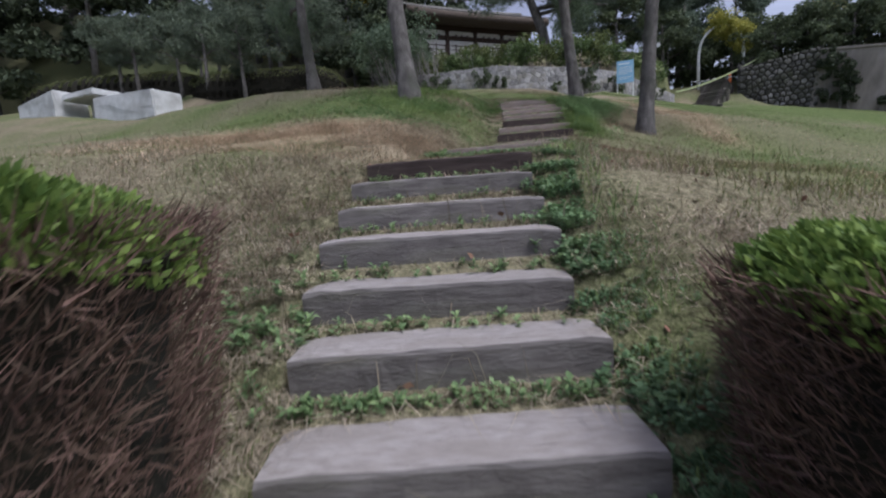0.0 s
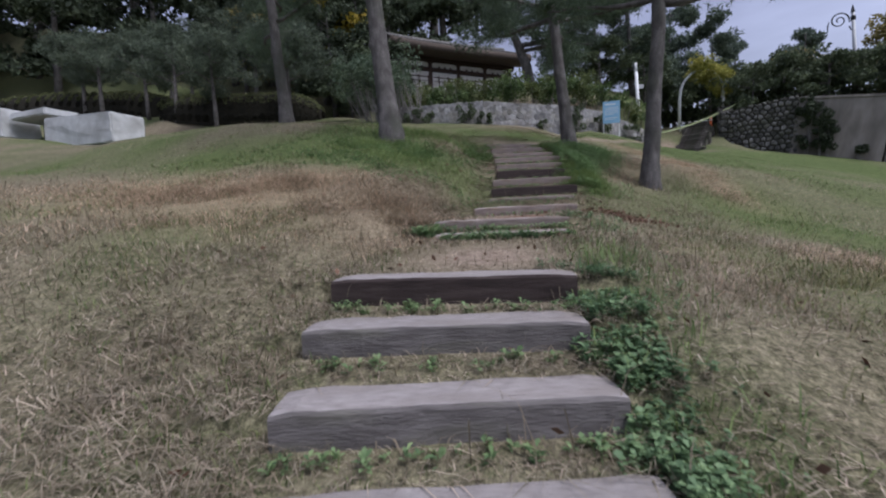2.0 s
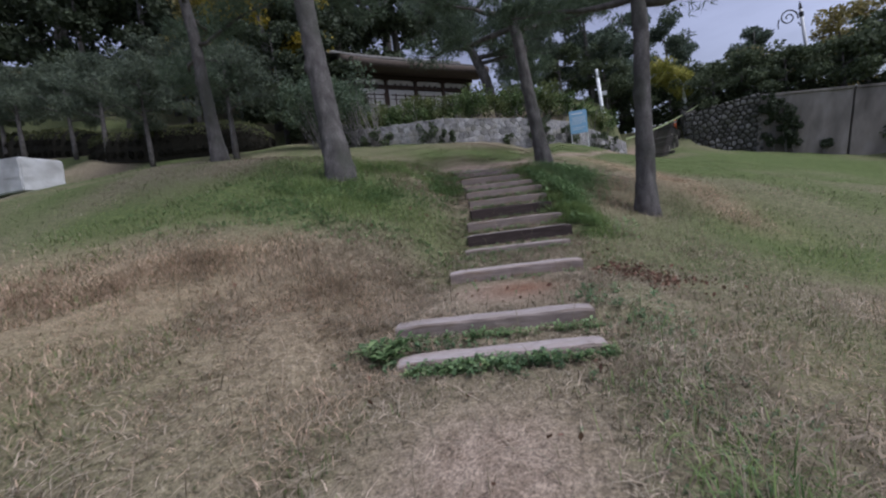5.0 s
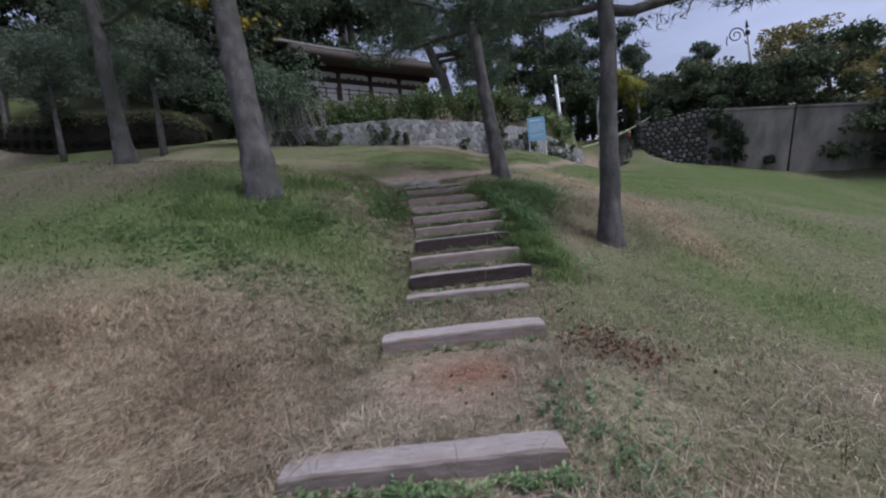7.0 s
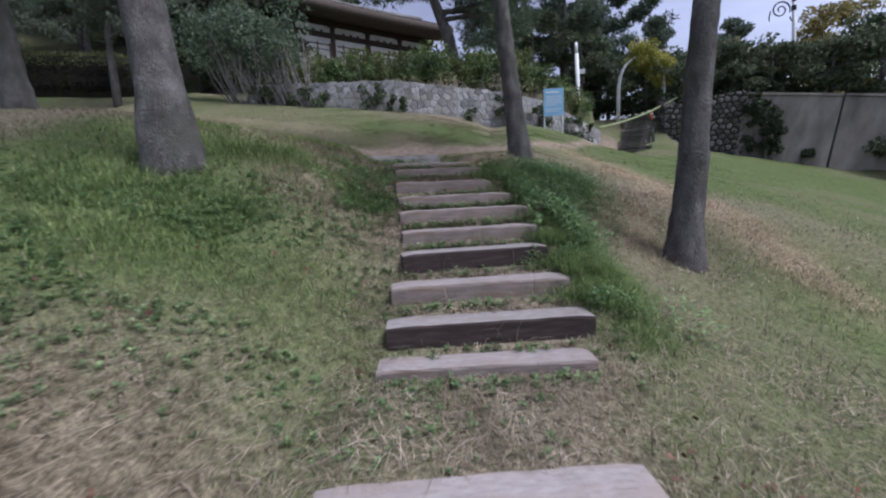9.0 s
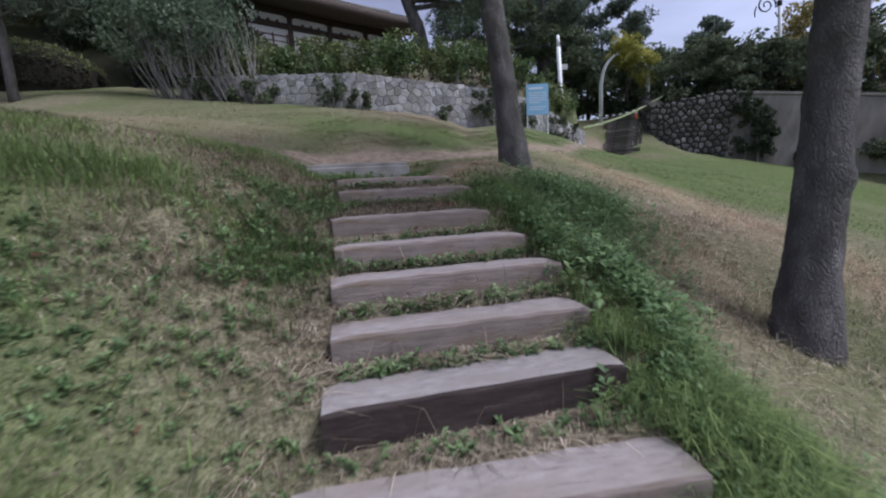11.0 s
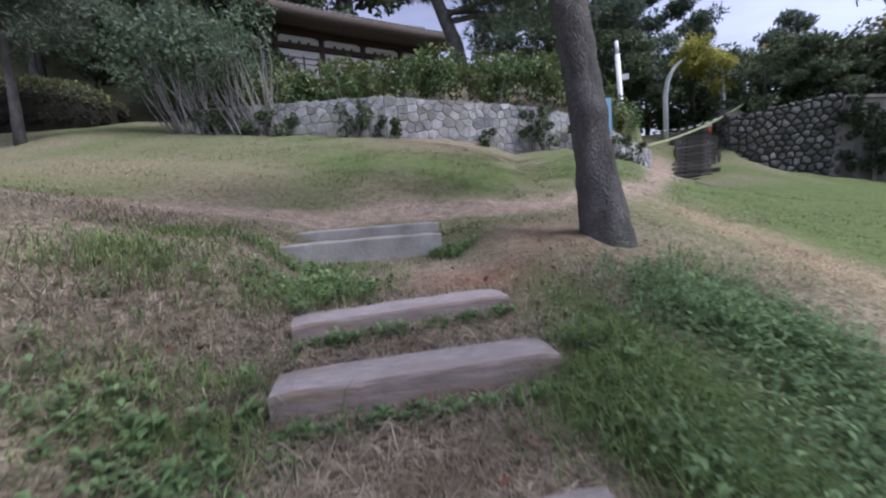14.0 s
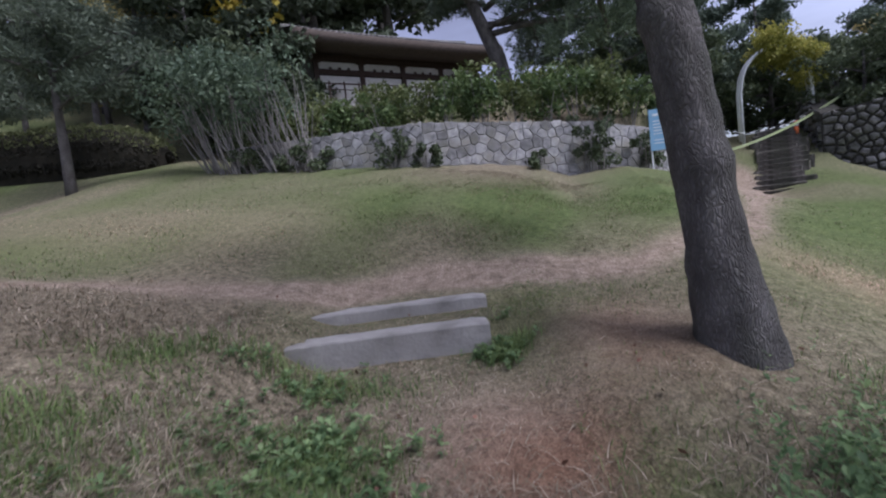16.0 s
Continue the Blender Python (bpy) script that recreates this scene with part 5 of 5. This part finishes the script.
def bollard():
    x, y, z = 9.7, 29.6, 6.75
    root = thing("orange_bollard", "small orange and white bollard post on the stair", "bollard", pose(x, y, z))
    bm = bmesh.new()
    tube(bm, [(0, 0, -.35), (0, 0, .34)], [.085, .07], 10)
    part("post", bm, M_ORANGE, root, smooth=True)
    bm = bmesh.new()
    tube(bm, [(0, 0, .18), (0, 0, .28)], [.083, .08], 10)
    part("reflective_band", bm, M_ROPE, root)
    bm = bmesh.new()
    tube(bm, [(0, 0, .34), (0, 0, .42)], [.075, .03], 10)
    part("cap", bm, M_ORANGE, root)


bollard()


# ---- white stone slabs on the lawn ----
def slab(x0, x1, y0, h0, h1, depth, label, seed, lift=0.0, thick=None, tip=0):
    rnd = random.Random(seed)
    xm = (x0 + x1) / 2
    z = at(xm, y0)
    bm = bmesh.new()
    L = x1 - x0
    h = thick or max(h0, h1)
    box(bm, (L, depth, h), (0, 0, h / 2 + lift - (.15 if lift == 0 else 0)), .06)
    bmesh.ops.subdivide_edges(bm, edges=[e for e in bm.edges if e.calc_length() > .3], cuts=3, use_grid_fill=True)
    for v in bm.verts:
        s = (v.co.x / L + .5)
        if v.co.z > lift + h * .4:
            v.co.z += (h0 * (1 - s) + h1 * s) - h if thick is None else 0
        v.co += Vector((rnd.uniform(-.02, .02), rnd.uniform(-.03, .03), rnd.uniform(-.015, .015)))
        v.co.z += tip * (s - .5)
    ob = mesh_object("white_slab", bm, M_WHITE_STONE)
    ob.matrix_world = pose(xm, y0, z)
    tagged(ob, label, "stone slab", "white slabs on the lawn")


slab(-22.2, -17.6, 14.2, 1.55, 1.35, 1.6, "large pale white stone block lying on the lawn", 1)
slab(-25.4, -22.6, 14.5, .4, .4, 1.6, "flat white stone slab resting over a dark gap", 2, lift=1.0, thick=.35)
slab(-29.2, -25.6, 14.3, 1.1, 1.5, 1.7, "sloping pale white stone block lying on the lawn", 3)
slab(-25.0, -23.0, 15.2, 1.05, 1.05, .6, "dark shaded support stone under the slab", 4)

# ---- grass, weeds and litter ----
BEAM_A = np.array([s[0] for s in STEPS])
BEAM_B = np.array([s[1] for s in STEPS])


def off_beams(x, y):
    """True where no beam lies."""
    ok = np.ones(len(x), bool)
    for (a, b, z, depth, h, tone) in STEPS:
        dx, dy = b[0] - a[0], b[1] - a[1]
        ln = math.hypot(dx, dy)
        u = ((x - a[0]) * dx + (y - a[1]) * dy) / ln
        v = (-(x - a[0]) * dy + (y - a[1]) * dx) / ln
        ok &= ~((u > -.03) & (u < ln + .03) & (v > -.015) & (v < depth + .01))
    return ok


def blades(name, label, n, seed, weight, mat, height, width, lean=.6, reach=9.0, box_=(-5, 7.5, -2.2, 20.5)):
    """n blades of grass, thickest beside the stair, where weight(x, y) is high."""
    rs = np.random.RandomState(seed)
    xs, ys = [], []
    have = 0
    while have < n:
        y = rs.uniform(box_[2], box_[3], 200000)
        cx = np.interp(y, [-2, 2, 8, 12, 17], [2.4, 1.7, 1.4, .7, .5])
        x = cx + rs.laplace(0, reach / 3.2, 200000)
        w = weight(x, y)
        keep = (rs.uniform(0, 1, 200000) < w) & (x > box_[0] - 9) & (x < box_[1] + 4) & off_beams(x, y)
        xs.append(x[keep])
        ys.append(y[keep])
        have += keep.sum()
    x, y = np.concatenate(xs)[:n], np.concatenate(ys)[:n]
    z = land(x, y) - .01
    far = np.clip((np.abs(x - 1.3) - 2) / 5, 0, 1)
    h = height * np.interp(y, [11.5, 14], [1, .6]) * rs.uniform(.45, 1.5, n) * (.65 + .7 * patchy(x, y, 2.4, seed + 1)) * (1 + .2 * far)
    a = rs.uniform(0, 6.283, n)
    ln = lean * rs.uniform(.1, 1.2, n)
    w = width * rs.uniform(.6, 1.4, n) * (1 + .6 * far)
    b = np.stack([x, y, z], 1)
    d = np.stack([np.cos(a), np.sin(a), np.zeros(n)], 1)
    s = np.stack([-np.sin(a), np.cos(a), np.zeros(n)], 1)
    mid = b + d * (h * ln * .35)[:, None] + np.array((0, 0, 1)) * (h * .62)[:, None]
    tip = b + d * (h * ln)[:, None] + np.array((0, 0, 1)) * (h * (1 - .35 * np.minimum(ln, 1)))[:, None]
    v = np.stack([b - s * w[:, None] / 2, b + s * w[:, None] / 2, mid + s * w[:, None] * .4, tip, mid - s * w[:, None] * .4], 1).reshape(-1, 3)
    k = np.arange(n)[:, None] * 5
    f = np.concatenate([k + np.array([0, 1, 2]), k + np.array([0, 2, 4]), k + np.array([4, 2, 3])], 0)
    return tagged(raw(name, v, f, mat), label, "grass", kind="stuff")


def w_straw(x, y):
    g, r, s = zones(x, y)
    on = (np.abs(x - stair_x(y)) < .7) & (y < 11.5)
    return np.clip(.9 - .7 * g - .6 * r - .85 * s, .04, 1) * np.where(on, .8, 1)


def w_rust(x, y):
    g, r, s = zones(x, y)
    return np.clip(r - .5 * s - .3 * g, 0, 1) * (.25 + .9 * patchy(x, y, 2.6, 61))


def w_pale(x, y):
    return np.clip(w_straw(x, y) + .7 * w_rust(x, y), 0, 1) * patchy(x, y, 3.7, 63)


def w_green(x, y):
    g, r, s = zones(x, y)
    on = (np.abs(x - stair_x(y)) < .7) & (y < 11.5)
    return np.clip(1.3 * g - .12 - .8 * s + .22 * r * patchy(x, y, 1.9, 62), 0, 1) * np.where(on, .8, 1)


def w_mat(x, y):
    g, r, s = zones(x, y)
    return np.clip(.85 - .8 * g - 1.0 * s, 0.02, 1) * (.2 + .9 * patchy(x, y, 2.9, 91))


def w_olive(x, y):
    v = bump2(x, y, 4.3, 4.3, .8, 1.1) + .8 * bump2(x, y, 4.9, 2.2, .7, 1.5) + .7 * bump2(x, y, 4.9, .4, .5, .9) + .35 * bump2(x, y, -1.6, 1.2, 1.2, .7)
    return np.clip(v * (.1 + 1.2 * patchy(x, y, 4.2, 95)), 0, 1)


M_OLIVE = material("olive_blades", [(.085, .09, .036), (.19, .185, .085)], 1.6, .75, 0, island=.45, through_light=.3)
M_MAT = material("matted_straw", [(.17, .14, .096), (.49, .425, .33)], 4, .85, 0, island=.5, through_light=.2)
M_CLOVER = material("clover_leaves", [(.085, .15, .075), (.195, .295, .15)], 2.0, .6, 0, island=.4, through_light=.3)
M_LUSH = material("fresh_green_blades", [(.10, .16, .052), (.225, .30, .115)], 1.4, .65, 0, island=.4, through_light=.3)
blades("dry_grass", "short dry straw-coloured grass on the slope", 92000, 1, w_straw, M_STRAW, .055, .005, 2.2, reach=6.5)
blades("rusty_grass", "taller rust-brown dry grass on the slope", 40000, 2, w_rust, M_RUST, .062, .005, 2.6)
blades("green_grass", "patchy green grass on the slope", 104000, 3, w_green, M_GREEN, .055, .005, 1.5, reach=8.5)
blades("straw_litter", "flattened pale straw lying on the slope", 40000, 6, w_pale, M_PALE_STRAW, .035, .0042, 4.5, reach=5)
blades("straw_mat", "matted dry straw lying over the worn slope", 95000, 16, w_mat, M_MAT, .05, .0056, 4.0, reach=4.6, box_=(-3.5, 6.5, -2, 13.5))
blades("olive_grass", "taller dark olive grass standing in tufts", 5000, 26, w_olive, M_OLIVE, .09, .0055, 1.6, reach=7, box_=(-2, 7.5, -2, 9))
blades("tall_straw", "scattered taller pale dry stalks", 3500, 4, w_straw, M_STRAW, .2, .004, 1.1, box_=(-5, 7, -2, 10))


TUFT_SPOTS = ((.1, 9.35, .3, .35), (-.7, 9.55, .5, .3), (-1.7, 9.3, .6, .4), (-.2, 10.3, .35, .3), (-.4, 11.9, .4, .35), (-1.2, 11.4, .5, .3), (-.7, 12.8, .5, .18), (-1.7, 12.3, .45, .3), (.5, 13.6, .14, .2),
              (2.75, 12.2, .4, .7), (-2.6, 10.6, .7, .4), (-1.0, 7.7, .8, .5), (-2.2, 8.0, .8, .5))


def w_lush(x, y):
    v = .9 * np.exp(-((x - stair_x(y) - 1.1) / .36) ** 2) * np.clip((y - 7.6) / .6, 0, 1) * np.clip((11.5 - y) / .5, 0, 1)
    v = v + .05 * np.exp(-((x - stair_x(y) - .95) / .26) ** 2) * np.clip((5 - y) / 2, 0, 1)
    for c in TUFT_SPOTS:
        v = v + .6 * bump2(x, y, *c)
    return np.clip(v * (.35 + .9 * patchy(x, y, 5, 21)), 0, 1)


blades("lush_grass", "longer fresh green grass in tufts beside the stair", 43000, 9, w_lush, M_LUSH, .12, .0055, 1.5, reach=4.5)


def weeds(name, label, spots, seed, leaf, mat, lift=.05, leaves=9, wide=1.0):
    """Broad-leaved weeds: each plant a rosette of cupped leaves."""
    rs = np.random.RandomState(seed)
    x, y, s = (np.array(c) for c in zip(*spots))
    n = len(x)
    z = land(x, y)
    m = n * leaves
    a = rs.uniform(0, 6.283, m)
    X, Y, Z, S = (np.repeat(c, leaves) for c in (x, y, z, s))
    up = rs.uniform(.25, 1.1, m)
    L = leaf * S * rs.uniform(.6, 1.3, m)
    W = L * rs.uniform(.16, .26, m) * wide
    d = np.stack([np.cos(a), np.sin(a), up], 1)
    d /= np.linalg.norm(d, axis=1)[:, None]
    sd = np.stack([-np.sin(a), np.cos(a), np.zeros(m)], 1)
    b = np.stack([X, Y, Z + lift * rs.uniform(0, 1, m) * S], 1)
    p1 = b + d * (L * .55)[:, None]
    tip = b + d * L[:, None] - np.array((0, 0, 1)) * (L * .25)[:, None]
    v = np.stack([b, p1 + sd * W[:, None], tip, p1 - sd * W[:, None], p1 - np.array((0, 0, 1)) * (W * .3)[:, None]], 1).reshape(-1, 3)
    k = np.arange(m)[:, None] * 5
    f = np.concatenate([k + np.array(q) for q in ((0, 1, 4), (0, 4, 3), (1, 2, 4), (4, 2, 3))], 0)
    return tagged(raw(name, v, f, mat), label, "weeds", kind="stuff")


def spots(n, seed, cx, cy, rx, ry, s0=.6, s1=1.3):
    rs = np.random.RandomState(seed)
    x, y = rs.normal(cx, rx, n), rs.normal(cy, ry, n)
    s = rs.uniform(s0, s1, n)
    ok = off_beams(x, y)
    return list(zip(x[ok], y[ok], s[ok]))


def bank(n, seed, y0, y1, off, spread, s0=.7, s1=1.4):
    rs = np.random.RandomState(seed)
    y = rs.uniform(y0, y1, n)
    x = stair_x(y) + off + rs.normal(0, spread, n)
    s = rs.uniform(s0, s1, n)
    ok = off_beams(x, y) & (rs.uniform(0, 1, n) < .12 + 1.1 * patchy(x, y, 4.5, 33))
    s = s * (.45 + .9 * patchy(x, y, 3.2, 34))
    return list(zip(x[ok], y[ok], s[ok]))


weeds("bank_weeds", "dense leafy green weeds along the stair's edge", bank(4300, 1, 7.9, 11.2, 1.12, .2, .25, 1.3) + spots(2000, 51, 2.6, 11.3, .36, .65, .25, 1.2) + spots(1300, 52, 2.5, 11.85, .33, .35, .3, 1.2), 11, .05, M_WEED, .17, 9)
weeds("ground_cover", "low green clover-like weeds beside the lower beams", bank(2400, 2, -.5, 2.7, .86, .13, .5, .9) + bank(900, 21, 2.2, 5.4, .95, .22, .3, .8) + spots(500, 24, 1.45, 4.0, .3, .1, .5, .9), 12, .036, M_CLOVER, .08, 12, 1.7)
weeds("lawn_weeds", "patch of dark green weeds in the lawn", [q for q in spots(4200, 3, -1.0, 7.6, 1.3, .75, .3, .9) if patchy(np.array([q[0]]), np.array([q[1]]), 3.5, 71)[0] > .3] + spots(60, 4, -.75, 9.6, .3, .2, .3, .8) + spots(60, 41, -1.7, 9.2, .4, .25, .3, .8), 13, .05, M_WEED, .05, 12)
weeds("left_weeds", "green weeds beside the upper beams", spots(120, 5, .1, 9.35, .25, .35) + spots(90, 6, -.15, 10.3, .3, .3) + spots(160, 7, -.3, 11.9, .3, .3) + spots(60, 8, 1.45, .15, .15, .2)
      + spots(40, 22, .45, 13.5, .12, .15) + spots(50, 23, -.9, 12.7, .3, .15), 14, .052, M_WEED, .08, 14)
tufts = []
for i, (a, b, z, depth, h, tone) in enumerate(STEPS[:20]):
    rs_ = np.random.RandomState(40 + i)
    share = (.45, .8, .3, .3, .25, .3, .5, 1.6, 1.0, .3, .7, .2, .5, .3, 1.0, 1.1, 1.3, .7, 1.0, .9)[i]
    for _ in range(int(120 * share)):
        u = rs_.uniform(0, 1)
        tufts.append((a[0] + (b[0] - a[0]) * u + .05, a[1] + (b[1] - a[1]) * u - rs_.uniform(.04, .13), rs_.uniform(.4, .95)))
weeds("step_weeds", "weeds sprouting at the foot of the beams", tufts, 15, .055, M_WEED, .06, 9)
weeds("clump_weed", "rounded dark weed clump at a beam's end", spots(26, 30, .86, 4.05, .06, .06, .5, .9), 16, .14, M_WEED, .1)


def litter():
    rs = np.random.RandomState(77)
    n = 520
    x, y = rs.normal(2.95, .25, n), rs.normal(6.2, .22, n)
    n2 = 350
    yy = rs.uniform(-.5, 14, n2)
    x, y = np.concatenate([x, stair_x(yy) + rs.normal(0, 1.1, n2)]), np.concatenate([y, yy])
    ok = off_beams(x, y)
    x, y = x[ok], y[ok]
    p = np.stack([x, y, land(x, y) + rs.uniform(.02, .06, len(x))], 1)
    v, f = leaf_cloud(p, [.01] * len(p), 1, .045, 5, .6)
    tagged(raw("fallen_leaves", v, f, M_FALLEN), "brown fallen leaves on the grass", "leaves", kind="stuff")


litter()
